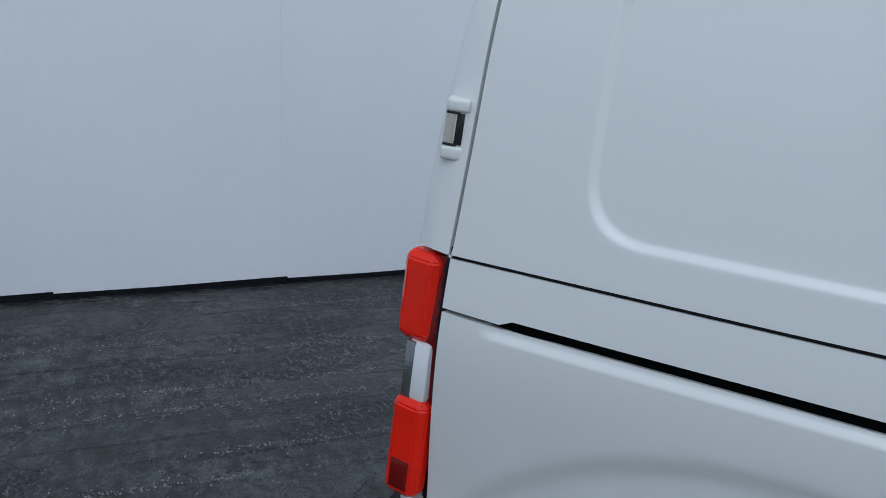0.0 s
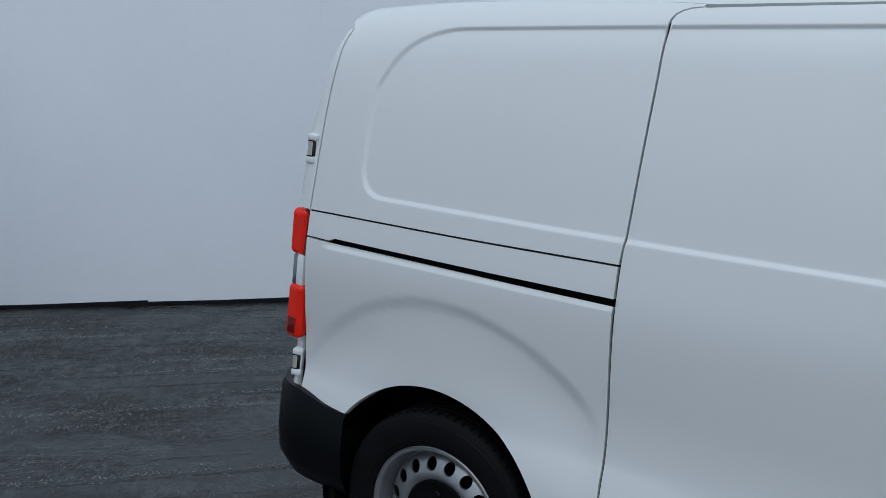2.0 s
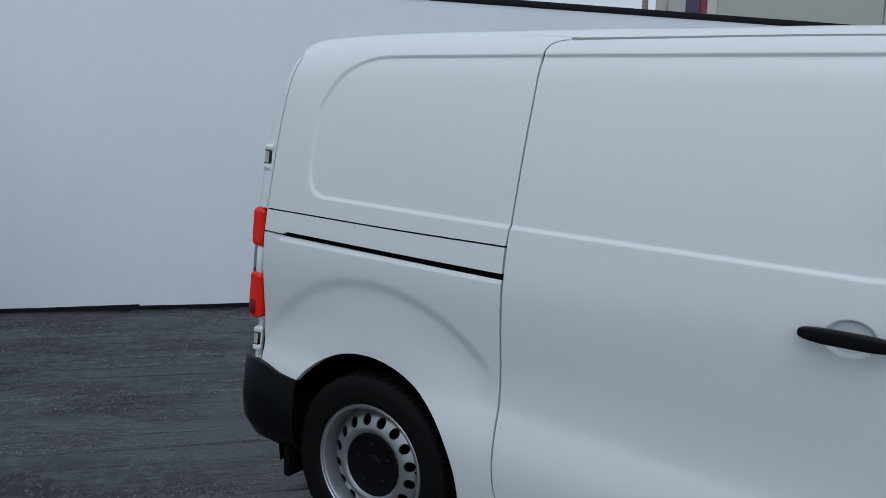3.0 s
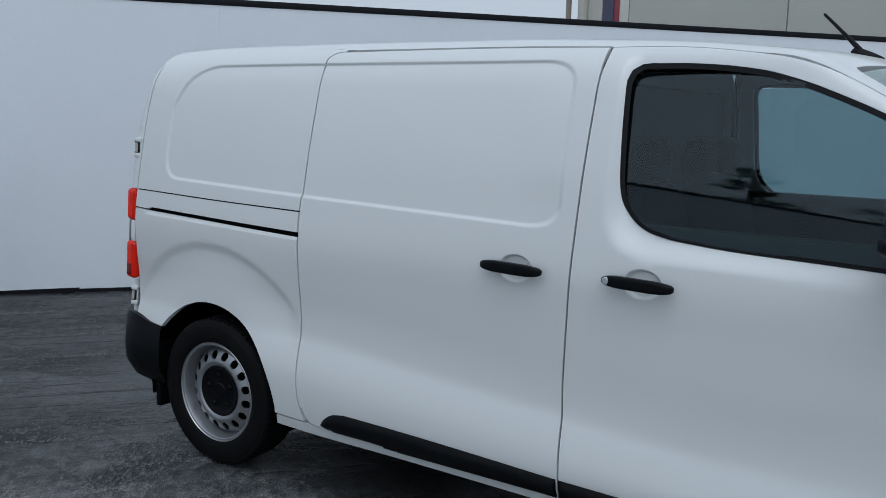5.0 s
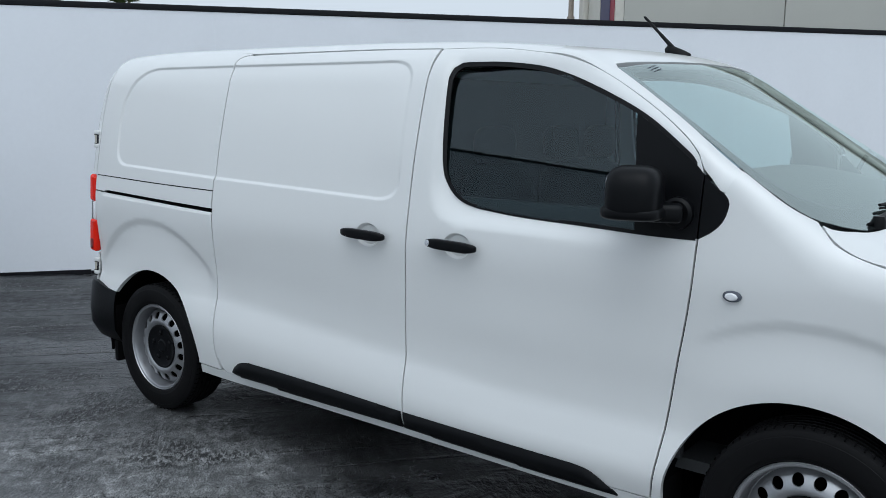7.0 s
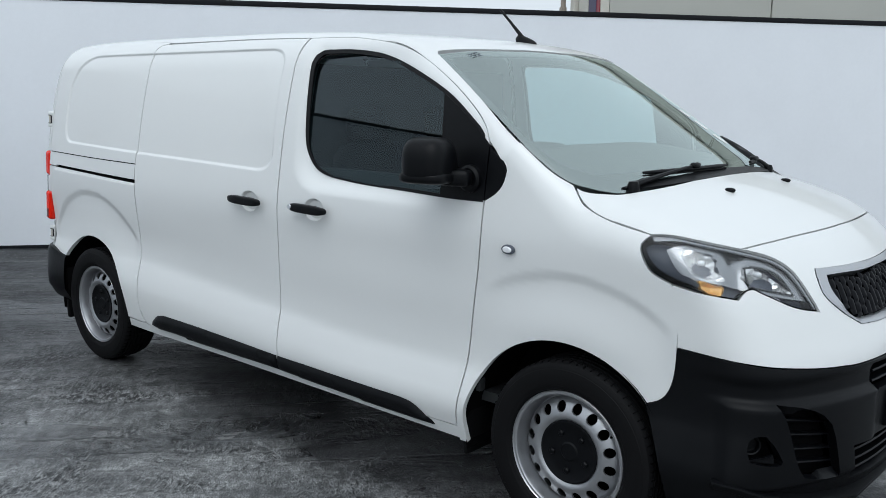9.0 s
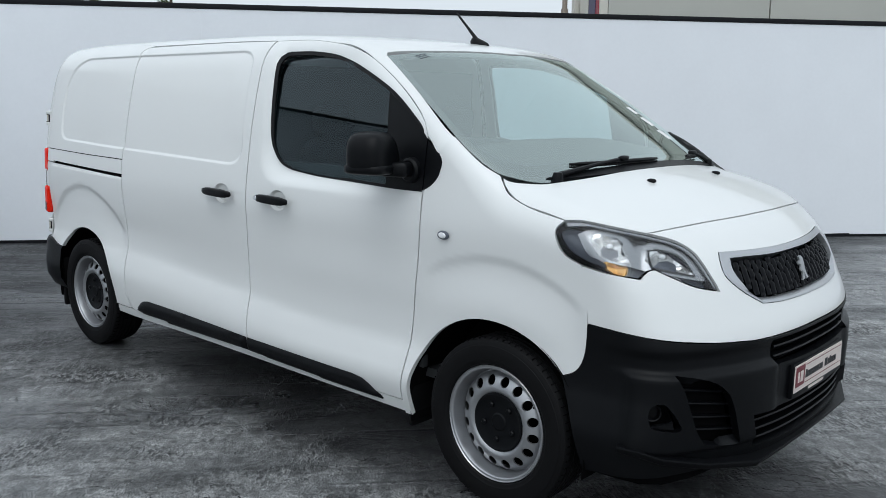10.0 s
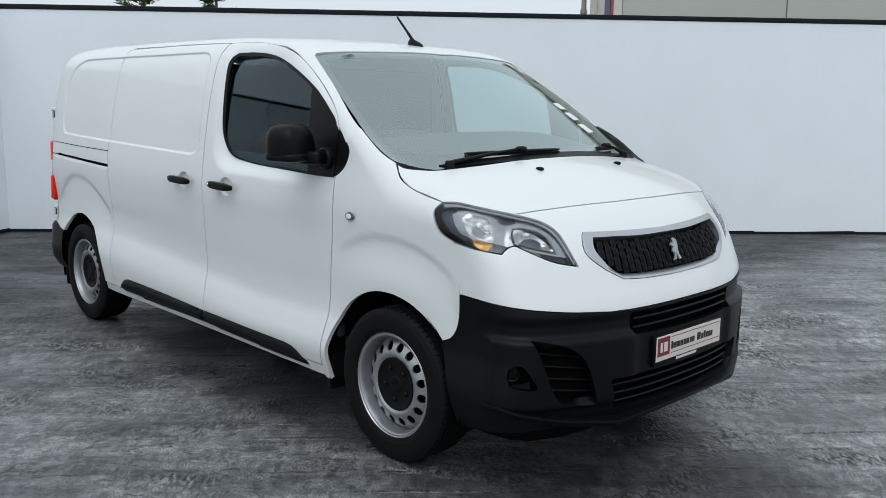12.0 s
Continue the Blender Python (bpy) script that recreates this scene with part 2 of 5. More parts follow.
# ---- the shape of the van's skin ----
def curve(knots, v):
    """A smooth curve through (v, value) knots."""
    k = np.asarray(knots, float)
    x, y = k[:, 0], k[:, 1]
    d = np.diff(y) / np.diff(x)
    m = np.concatenate([[d[0]], (d[1:] * np.diff(x)[:-1] + d[:-1] * np.diff(x)[1:]) / (x[2:] - x[:-2]), [d[-1]]])
    v = np.asarray(v, float)
    i = np.clip(np.searchsorted(x, v) - 1, 0, len(x) - 2)
    h = x[i + 1] - x[i]
    t = np.clip((v - x[i]) / h, 0, 1)
    return ((1 + 2 * t) * (1 - t) ** 2 * y[i] + t * (1 - t) ** 2 * h * m[i] + t * t * (3 - 2 * t) * y[i + 1] + t * t * (t - 1) * h * m[i + 1])


def smax(a, b, r):
    h = np.maximum(r - np.abs(a - b), 0)
    return np.maximum(a, b) + h * h / (4 * r)


def step(a, b, v):
    t = np.clip((v - a) / (b - a), 0, 1)
    return t * t * (3 - 2 * t)


SIDE = [(0.1, 0.86), (0.22, 0.905), (0.32, 0.94), (0.42, 0.957), (0.50, 0.955), (0.56, 0.9440), (0.605, 0.9325), (0.632, 0.9250), (0.652, 0.9220), (0.70, 0.9200), (0.76, 0.9212), (0.9, 0.934), (1.08, 0.947), (1.25, 0.932), (1.45, 0.905), (1.65, 0.865), (1.8, 0.825), (2.1, 0.73)]
TAPER = [(-0.9, -0.12), (-0.55, -0.065), (0.0, -0.03), (0.35, -0.015), (0.6, -0.013), (1.0, -0.021), (1.75, -0.029), (2.3, -0.032), (2.9, -0.037), (3.2, -0.037), (3.5, -0.045), (4.2, -0.07)]
ROOF = [(-0.8, 1.862), (-0.2, 1.890), (0.4, 1.892), (1.0, 1.890), (1.6, 1.883), (2.0, 1.866), (2.25, 1.844), (2.45, 1.824), (2.7, 1.79), (3.2, 1.68)]
NOSE = [(0.1, -0.12), (0.25, -0.05), (0.35, -0.01), (0.5, 0.0), (0.65, 0.0), (0.75, -0.01), (0.85, -0.05), (0.93, -0.085), (1.0, -0.12), (1.1, -0.18), (1.2, -0.28), (1.35, -0.5)]
TAIL = [(0.2, -0.705), (0.75, -0.70), (1.2, -0.68), (1.45, -0.655), (1.6, -0.63), (1.8, -0.575), (2.0, -0.50)]


def half_width(x, z):
    # the swage over the sills falls towards the front door
    fall = 0.075 * (np.clip(x, 0.55, 2.2) - 1.1) * step(0.30, 0.48, z) * step(0.98, 0.72, z)
    return curve(SIDE, z + fall) + curve(TAPER, x)


def field(x, y, z):
    """Signed distance, about, to the painted skin of the van: negative inside."""
    a = np.abs(y)
    side = a - half_width(x, z)
    glass = (z - (1.28 + 0.62 * (3.43 - x - 0.28 * y * y))) * 0.85
    u = np.maximum(x - 3.35, 0)
    hood = (z - (1.30 - 0.12 * (x - 3.35) - 0.40 * u * u - 0.12 * y * y)) * 0.95
    roof = z - (curve(ROOF, x) - 0.05 * y * y)
    front = (x - (4.14 - 0.33 * a ** 2.6 + curve(NOSE, z))) * 0.92
    back = curve(TAIL, z) + 0.10 * y * y - x
    top = smax(roof, -smax(-glass, -hood, 0.03), 0.07)
    # the roof rolls softly into the load bay's flank, and tightly along the windscreen pillars
    f = smax(side, top, 0.16 - 0.11 * step(1.9, 2.5, x) + 0.07 * step(2.85, 3.3, x))
    f = smax(f, front, 0.10)
    return smax(f, back, 0.05)


def recess(x, z):
    """Distance to the edge of the shallow pressed panel on the load bay's flank."""
    low = 1.278 - 0.028 * (x + 0.1)
    left = -0.318 + 0.35 * np.maximum(z - 1.42, 0) ** 2
    wide = 0.09 + 0.16 * step(1.50, 1.66, z) * step(0.35, -0.05, x)
    return smax(smax(left - x, (x - 1.665) * 0.7, 0.02), smax(low - z, z - 1.779, 0.02), wide)


def features(x, z):
    """Swages, wheel flares, recessed panels and handle dishes on the flanks."""
    d = np.zeros(np.broadcast(x, z).shape)
    for cx, r0, keep in ((0.0, 0.672, step(0.535, 0.44, x)), (3.25, 0.638, step(2.86, 2.98, x) * step(3.68, 3.56, x))):
        r = np.hypot(x - cx, (z - 0.33))
        up = step(0.42, 0.80, z) * keep
        d = d + up * (-0.008 * step(r0 + 0.022, r0 - 0.022, r) + 0.018 * step(r0 - 0.02, 0.41, r))
    d = d - 0.009 * step(0.0075, -0.0075, recess(x, z)) * (1 - 0.75 * step(1.45, 1.62, x) * step(1.30, 1.42, z) * step(1.73, 1.60, z))
    for hx in (1.515, 1.964):
        q = np.hypot((x - hx - 0.004) / 0.062, (z - 1.083) / 0.047)
        d = d - 0.017 * step(1.03, 0.84, q)
    sunk = smax(1.875 - x, 1.215 - 0.03 * (x - 2.1) - z, 0.16)
    d = d - 0.036 * step(0.065, -0.005, sunk) * step(1.83, 1.70, z) * step(2.90, 2.05, x)
    slot = 1.1145 - 0.022 * (x - 0.05)
    d = d - 0.009 * step(slot - 0.022, slot - 0.006, z) * step(slot + 0.004, slot, z) * step(-0.47, -0.43, x) * step(0.545, 0.530, x)
    return d


def skin_field(x, y, z):
    on = step(0.55, 0.72, np.abs(y)) * step(3.8, 3.6, x)
    return field(x, y, z) - features(x, z) * on


def surface(o, d, lo, hi):
    lo, hi = np.full(len(o), lo), np.full(len(o), hi)
    for _ in range(34):
        mid = (lo + hi) / 2
        p = o + d * mid[:, None]
        inside = skin_field(p[:, 0], p[:, 1], p[:, 2]) < 0
        lo, hi = np.where(inside, mid, lo), np.where(inside, hi, mid)
    p = o + d * lo[:, None]
    n = np.empty_like(p)
    for k in range(3):
        h = np.zeros(3)
        h[k] = 0.002
        a, b = p + h, p - h
        n[:, k] = skin_field(a[:, 0], a[:, 1], a[:, 2]) - skin_field(b[:, 0], b[:, 1], b[:, 2])
    return p, n / np.linalg.norm(n, axis=1)[:, None]


def from_side(uv):
    a = uv[:, 1] / 0.95
    return surface(np.c_[uv[:, 0], 0 * a, 0 * a + 1.0], np.c_[0 * a, -np.cos(a), np.sin(a)], 0.02, 1.3)


def from_side_glass(uv):
    """The side window's own smooth face, set in from the door skin."""
    p, n = from_side(uv)
    a = uv[:, 1] / 0.95
    o, d = np.c_[uv[:, 0], 0 * a, 0 * a + 1.0], np.c_[0 * a, -np.cos(a), np.sin(a)]
    sunken = lambda q: field(q[:, 0], q[:, 1], q[:, 2]) + 0.036 * np.clip((2.90 - q[:, 0]) / 1.05, 0, 1)
    lo, hi = np.full(len(o), 0.02), np.full(len(o), 1.3)
    for _ in range(34):
        mid = (lo + hi) / 2
        within = sunken(o + d * mid[:, None]) < 0
        lo, hi = np.where(within, mid, lo), np.where(within, hi, mid)
    p = o + d * lo[:, None]
    n = np.stack([sunken(p + h) - sunken(p - h) for h in 0.002 * np.eye(3)], axis=1)
    return p, n / np.linalg.norm(n, axis=1)[:, None]


def from_corner(uv):
    a = uv[:, 0] / 0.92
    return surface(np.c_[0 * a + 3.2, 0 * a, uv[:, 1]], np.c_[np.sin(a), -np.cos(a), 0 * a], 0.02, 1.5)


def from_above(uv):
    k = 0 * uv[:, 0]
    return surface(np.c_[uv, k + 0.6], np.c_[k, k, k + 1], 0.02, 1.6)


def from_behind(uv):
    k = 0 * uv[:, 0]
    return surface(np.c_[k + 0.5, uv], np.c_[k - 1, k, k], 0.02, 1.6)


def crease_rows(outline):
    """Rows of mesh points along the pressed panel's edge, the slot's lip and the handle dishes."""
    xz = []
    a = np.linspace(0, 2 * np.pi, 1440)
    cx, cz = 0.68, 1.52

    def ring_at(level, a):
        lo, hi = np.zeros(len(a)), np.full(len(a), 1.6)
        for _ in range(30):
            mid = (lo + hi) / 2
            ins = recess(cx + mid * np.cos(a), cz + mid * np.sin(a)) < level
            lo, hi = np.where(ins, mid, lo), np.where(ins, hi, mid)
        return np.c_[cx + lo * np.cos(a), cz + lo * np.sin(a)]

    ring = ring_at(0.0, a)
    s = np.concatenate([[0], np.cumsum(np.linalg.norm(np.diff(ring, axis=0), axis=1))])
    a = np.interp(np.arange(0, s[-1], 0.012), s, a)
    ring = ring_at(0.0, a)
    slope = lambda q: np.c_[recess(q[:, 0] + 5e-4, q[:, 1]) - recess(q[:, 0] - 5e-4, q[:, 1]), recess(q[:, 0], q[:, 1] + 5e-4) - recess(q[:, 0], q[:, 1] - 5e-4)] / 1e-3
    for level in (-0.0125, -0.0075, -0.0035, 0.0, 0.0035, 0.0075, 0.0125):
        q = ring.copy()
        for _ in range(4):
            d = slope(q)
            q += d * ((level - recess(q[:, 0], q[:, 1])) / np.maximum(np.sum(d * d, axis=1), 0.05))[:, None]
        xz.append(q)
    for hx in (1.515, 1.964):
        for q in (0.5, 0.70, 0.80, 0.87, 0.92, 0.97, 1.02, 1.07, 1.2):
            b = np.linspace(0, 2 * np.pi, 40, endpoint=False)
            xz.append(np.c_[hx + 0.004 + 0.062 * q * np.cos(b), 1.083 + 0.047 * q * np.sin(b)])
    x = np.arange(-0.47, 0.60, 0.016)
    for drop in (0.024, 0.018, 0.012, 0.008):
        xz.append(np.c_[x, 1.1145 - 0.022 * (x - 0.05) - drop])
    xz = np.vstack(xz)
    p, _ = surface(np.c_[xz[:, 0], 0 * xz[:, 0], xz[:, 1]], np.tile((0.0, -1.0, 0.0), (len(xz), 1)), 0.02, 1.3)
    uv = np.c_[xz[:, 0], 0.95 * np.arctan2(xz[:, 1] - 1.0, -p[:, 1])]
    return uv[inside(outline, uv)] if inside(outline, uv).any() else None


def S(*pts):
    """Flank outline points: (x, z), or (x, y, z) near the roof."""
    out = []
    for p in pts:
        if len(p) == 2:
            q, _ = surface(np.array([[p[0], 0.0, p[1]]]), np.array([[0.0, -1.0, 0.0]]), 0.02, 1.3)
            p = (p[0], q[0, 1], p[1])
        out.append((p[0], 0.95 * math.atan2(p[2] - 1.0, -p[1])))
    return out


def K(*pts):
    """Nose outline points from (x, y, z)."""
    return [(0.92 * math.atan2(p[0] - 3.2, -p[1]), p[2]) for p in pts]


def mirrored(pts, centre=0.92 * math.pi / 2):
    return [(2 * centre - u, v) for u, v in reversed(pts)]


def spline(pts, gap):
    """Points every gap along a smooth line through pts."""
    p = np.asarray(pts, float)
    if len(p) == 2:
        fine = p
    else:
        q = np.vstack([2 * p[0] - p[1], p, 2 * p[-1] - p[-2]])
        t = np.linspace(0, 1, 17)[:-1, None]
        fine = np.vstack([0.5 * (2 * b + (c - a) * t + (2 * a - 5 * b + 4 * c - d) * t ** 2 + (3 * b - a - 3 * c + d) * t ** 3) for a, b, c, d in zip(q, q[1:], q[2:], q[3:])] + [p[-1:]])
    s = np.concatenate([[0], np.cumsum(np.linalg.norm(np.diff(fine, axis=0), axis=1))])
    at = np.linspace(0, s[-1], max(2, int(round(s[-1] / gap)) + 1))
    return np.c_[np.interp(at, s, fine[:, 0]), np.interp(at, s, fine[:, 1])]


def loop(gap, *runs, inset=0.0):
    """A closed outline of smooth runs that meet in corners, drawn in by inset."""
    runs = [list(r) for r in runs]
    pts = []
    for k, r in enumerate(runs):
        nxt = runs[(k + 1) % len(runs)][0]
        if np.hypot(r[-1][0] - nxt[0], r[-1][1] - nxt[1]) > 1e-6:
            pts.append(spline(r, gap)[:-1] if len(r) > 1 else np.array(r[:0]).reshape(0, 2))
            pts.append(spline([r[-1], nxt], gap)[:-1])
        else:
            pts.append(spline(r, gap)[:-1])
    p = np.vstack(pts)
    area = np.sum(p[:, 0] * np.roll(p[:, 1], -1) - p[:, 1] * np.roll(p[:, 0], -1))
    if area < 0:
        p = p[::-1]
    if inset:
        a, b = p - np.roll(p, 1, 0), np.roll(p, -1, 0) - p
        a, b = a / np.linalg.norm(a, axis=1)[:, None], b / np.linalg.norm(b, axis=1)[:, None]
        n = np.c_[-a[:, 1] - b[:, 1], a[:, 0] + b[:, 0]]
        p = p + inset * n / np.maximum(1 + np.sum(a * b, axis=1), 0.4)[:, None]
    return p


def inside(poly, q):
    x, y = q[:, 0][:, None], q[:, 1][:, None]
    a, b = poly, np.roll(poly, -1, 0)
    cut = (a[:, 1] > y) != (b[:, 1] > y)
    with np.errstate(divide="ignore", invalid="ignore"):
        at = a[:, 0] + (y - a[:, 1]) * (b[:, 0] - a[:, 0]) / (b[:, 1] - a[:, 1])
    return np.sum(cut & (x < at), axis=1) % 2 == 1


def tiled(outline, holes, gap, rows=None):
    """A triangulation of the outline less its holes."""
    lo, hi = outline.min(0), outline.max(0)
    g = np.stack(np.meshgrid(np.arange(lo[0], hi[0], gap), np.arange(lo[1], hi[1], gap)), -1).reshape(-1, 2)
    if rows is not None:
        near = np.zeros(len(g), bool)
        for k in range(0, len(g), 1000):
            near[k:k + 1000] = np.min(np.sum((g[k:k + 1000, None] - rows[None]) ** 2, axis=2), axis=1) < (0.55 * gap) ** 2
        g = np.vstack([g[~near], rows])
    g = g[inside(outline, g)]
    rims = [outline] + list(holes)
    for h in holes:
        g = g[~inside(h, g)]
    edge = np.vstack(rims)
    keep = np.ones(len(g), bool)
    for k in range(0, len(g), 2000):
        d = np.min(np.sum((g[k:k + 2000, None] - edge[None]) ** 2, axis=2), axis=1)
        keep[k:k + 2000] = d > (0.2 * gap if rows is not None else 0.45 * gap) ** 2
    pts = np.vstack([edge, g[keep]])
    edges, at = [], 0
    for r in rims:
        edges += [(at + k, at + (k + 1) % len(r)) for k in range(len(r))]
        at += len(r)
    v, _, f, *_ = geometry.delaunay_2d_cdt([Vector(p) for p in pts], edges, [], 0, 1e-6)
    v = np.array([tuple(p) for p in v])
    f = np.array([t for t in f if len(t) == 3])
    mid = v[f].mean(1)
    ok = inside(outline, mid)
    for h in holes:
        ok &= ~inside(h, mid)
    f = f[ok]
    area = (v[f[:, 1], 0] - v[f[:, 0], 0]) * (v[f[:, 2], 1] - v[f[:, 0], 1]) - (v[f[:, 1], 1] - v[f[:, 0], 1]) * (v[f[:, 2], 0] - v[f[:, 0], 0])
    f[area < 0] = f[area < 0][:, ::-1]
    return v, f


def keep_in(rows, outline, holes):
    ok = inside(outline, rows)
    for h in holes:
        ok &= ~inside(h, rows)
    return rows[ok]


def skin(proj, outline, holes=(), gap=0.02, off=0.0, depth=0.02, flip=False, rows=None, shade=False):
    """A sheet of the skin within an outline, with turned-in edges."""
    uv, f = tiled(outline, holes, gap, crease_rows(outline) if proj is from_side and gap < 0.02 else rows if rows is None else keep_in(rows, outline, holes))
    p, n = proj(uv)
    o = off(uv) if callable(off) else off
    p = p + n * (np.asarray(o).reshape(-1, 1) if np.ndim(o) else o)
    if np.sum(np.cross(p[f[:, 1]] - p[f[:, 0]], p[f[:, 2]] - p[f[:, 0]]) * n[f[:, 0]]) < 0:
        f = f[:, ::-1]
    if shade:
        # the relief bends the normals too
        fn = np.cross(p[f[:, 1]] - p[f[:, 0]], p[f[:, 2]] - p[f[:, 0]])
        n = np.zeros_like(p)
        for k in range(3):
            np.add.at(n, f[:, k], fn)
        n /= np.maximum(np.linalg.norm(n, axis=1), 1e-12)[:, None]
    verts, faces, norms = [p], [f], [n[f].reshape(-1, 3)]
    base = len(p)
    pairs = {}
    for a, b, c in f:
        for e in ((a, b), (b, c), (c, a)):
            pairs[e] = True
    rim = np.array([e for e in pairs if (e[1], e[0]) not in pairs])
    if depth and len(rim):
        A, B = p[rim[:, 0]], p[rim[:, 1]]
        na, nb = n[rim[:, 0]], n[rim[:, 1]]
        out = np.cross(B - A, na)
        out /= np.maximum(np.linalg.norm(out, axis=1), 1e-9)[:, None]
        k = len(rim)
        idx = base + np.arange(k)
        verts += [A, B, B - nb * depth, A - na * depth]
        quads = np.c_[idx + k, idx, idx + 3 * k, idx + 2 * k]
        faces.append(quads)
        norms.append(np.repeat(out, 4, axis=0))
    V, N = np.vstack(verts), np.vstack(norms)
    F = [tuple(t) for part_f in faces for t in part_f]
    if flip:
        V = V * (1, -1, 1)
        N = N * (1, -1, 1)
        new_f, new_n, at = [], [], 0
        for t in F:
            new_f.append(t[::-1])
            new_n.append(N[at:at + len(t)][::-1])
            at += len(t)
        F, N = new_f, np.vstack(new_n)
    me = bpy.data.meshes.new("sheet")
    me.from_pydata(V.tolist(), [], F)
    me.polygons.foreach_set("use_smooth", np.ones(len(F), bool))
    me.normals_split_custom_set(N.tolist())
    return me


# ---- small builders ----
def part(name, mesh, mat, parent=None, label=""):
    """One mesh object under a thing or a part; takes a mesh or a bmesh."""
    if isinstance(mesh, bmesh.types.BMesh):
        me = bpy.data.meshes.new(name)
        mesh.to_mesh(me)
        mesh.free()
        mesh = me
    mesh.materials.append(mat)
    ob = new(name, mesh)
    ob.parent = parent
    return tagged(ob, label)


def thing(name, label, category, group="", at=(0, 0, 0)):
    ob = new(name)
    ob.location = at
    return tagged(ob, label, category, group)


def smooth(bm, angle=40):
    bm.normal_update()
    for f in bm.faces:
        f.smooth = True
    for e in bm.edges:
        if len(e.link_faces) == 2 and e.calc_face_angle() > radians(angle):
            e.smooth = False
    return bm


def box(lo, hi, bevel=0.0, m=None, seg=2):
    bm = bmesh.new()
    bmesh.ops.create_cube(bm, size=1)
    lo, hi = Vector(lo), Vector(hi)
    for v in bm.verts:
        v.co = Vector([lo[k] + (v.co[k] + 0.5) * (hi[k] - lo[k]) for k in range(3)])
    if bevel:
        bmesh.ops.bevel(bm, geom=bm.edges[:], offset=bevel, segments=seg, affect="EDGES", profile=0.5)
    if m:
        bm.transform(m)
    return smooth(bm)


def lathe(profile, turns=64, m=None, angle=30):
    """Turns a profile of (radius, height) round the z axis."""
    bm = bmesh.new()
    rings = [[bm.verts.new((r * math.cos(2 * math.pi * k / turns), r * math.sin(2 * math.pi * k / turns), h)) for k in range(turns)] for r, h in profile]
    for a, b in zip(rings, rings[1:]):
        for k in range(turns):
            bm.faces.new((a[k], a[(k + 1) % turns], b[(k + 1) % turns], b[k]))
    bmesh.ops.remove_doubles(bm, verts=bm.verts, dist=1e-6)
    if m:
        bm.transform(m)
    bmesh.ops.recalc_face_normals(bm, faces=bm.faces)
    return smooth(bm, angle)


def tube(points, radii, sides=10, caps=True):
    """A round rod along points."""
    bm = bmesh.new()
    pts = [Vector(p) for p in points]
    radii = radii if isinstance(radii, (list, tuple)) else [radii] * len(pts)
    rings = []
    for k, p in enumerate(pts):
        d = (pts[min(k + 1, len(pts) - 1)] - pts[max(k - 1, 0)]).normalized()
        u = d.orthogonal().normalized() if abs(d.z) > 0.9 else d.cross(Vector((0, 0, 1))).normalized()
        w = d.cross(u)
        rings.append([bm.verts.new(p + radii[k] * (u * math.cos(a) + w * math.sin(a))) for a in [2 * math.pi * j / sides for j in range(sides)]])
    for a, b in zip(rings, rings[1:]):
        for k in range(sides):
            bm.faces.new((a[k], a[(k + 1) % sides], b[(k + 1) % sides], b[k]))
    if caps:
        bm.faces.new(rings[0][::-1])
        bm.faces.new(rings[-1])
    bmesh.ops.recalc_face_normals(bm, faces=bm.faces)
    return smooth(bm)


def blob(centre, size, power=3.0, rot=None, cut=None, n=28):
    """A superellipsoid: a rounded block."""
    bm = bmesh.new()
    bmesh.ops.create_uvsphere(bm, u_segments=n, v_segments=n // 2, radius=1)
    for v in bm.verts:
        c = v.co
        k = (abs(c.x) ** power + abs(c.y) ** power + abs(c.z) ** power) ** (-1 / power)
        v.co = Vector((c.x * k * size[0], c.y * k * size[1], c.z * k * size[2]))
        if cut:
            v.co = Vector(cut(v.co))
    bm.transform(Matrix.Translation(centre) @ (rot or Matrix()))
    return smooth(bm, 60)


def plate(outline, thick, m, bevel=0.0):
    """A flat plate from a 2D outline, in its own xy plane, raised by thick."""
    bm = bmesh.new()
    f = bm.faces.new([bm.verts.new((x, y, 0)) for x, y in outline])
    r = bmesh.ops.extrude_face_region(bm, geom=[f])
    for v in r["geom"]:
        if isinstance(v, bmesh.types.BMVert):
            v.co.z += thick
    if bevel:
        bmesh.ops.bevel(bm, geom=[e for e in bm.edges if all(v.co.z > thick * 0.5 for v in e.verts)], offset=bevel, segments=2, affect="EDGES")
    bmesh.ops.recalc_face_normals(bm, faces=bm.faces)
    bm.transform(m)
    return smooth(bm)


def arc(cx, cz, r, a, b, n=14):
    return [(cx + r * math.cos(radians(a + (b - a) * k / n)), cz + r * math.sin(radians(a + (b - a) * k / n))) for k in range(n + 1)]


# ---- the yard: ground, hoardings, sky line ----
WALL_AT, WALL_DIR = Vector((-4.305, 0.305, 0)), Vector((math.cos(radians(49.57)), math.sin(radians(49.57)), 0))
WALL_OUT = Vector((WALL_DIR.y, -WALL_DIR.x, 0))
WALL_H = 2.532


def ground_sheet():
    bm = bmesh.new()
    rings = [0.0, 6, 14, 40, 150, 600]
    turns = 48
    prev = None
    for r in rings:
        if r == 0:
            ring = [bm.verts.new((1.5, 1.0, 0))]
        else:
            ring = [bm.verts.new((1.5 + r * math.cos(2 * math.pi * k / turns), 1.0 + r * math.sin(2 * math.pi * k / turns), 0)) for k in range(turns)]
        if prev:
            for k in range(turns):
                if len(prev) == 1:
                    bm.faces.new((prev[0], ring[k], ring[(k + 1) % turns]))
                else:
                    bm.faces.new((prev[k], ring[k], ring[(k + 1) % turns], prev[(k + 1) % turns]))
        prev = ring
    bm.normal_update()
    return bm


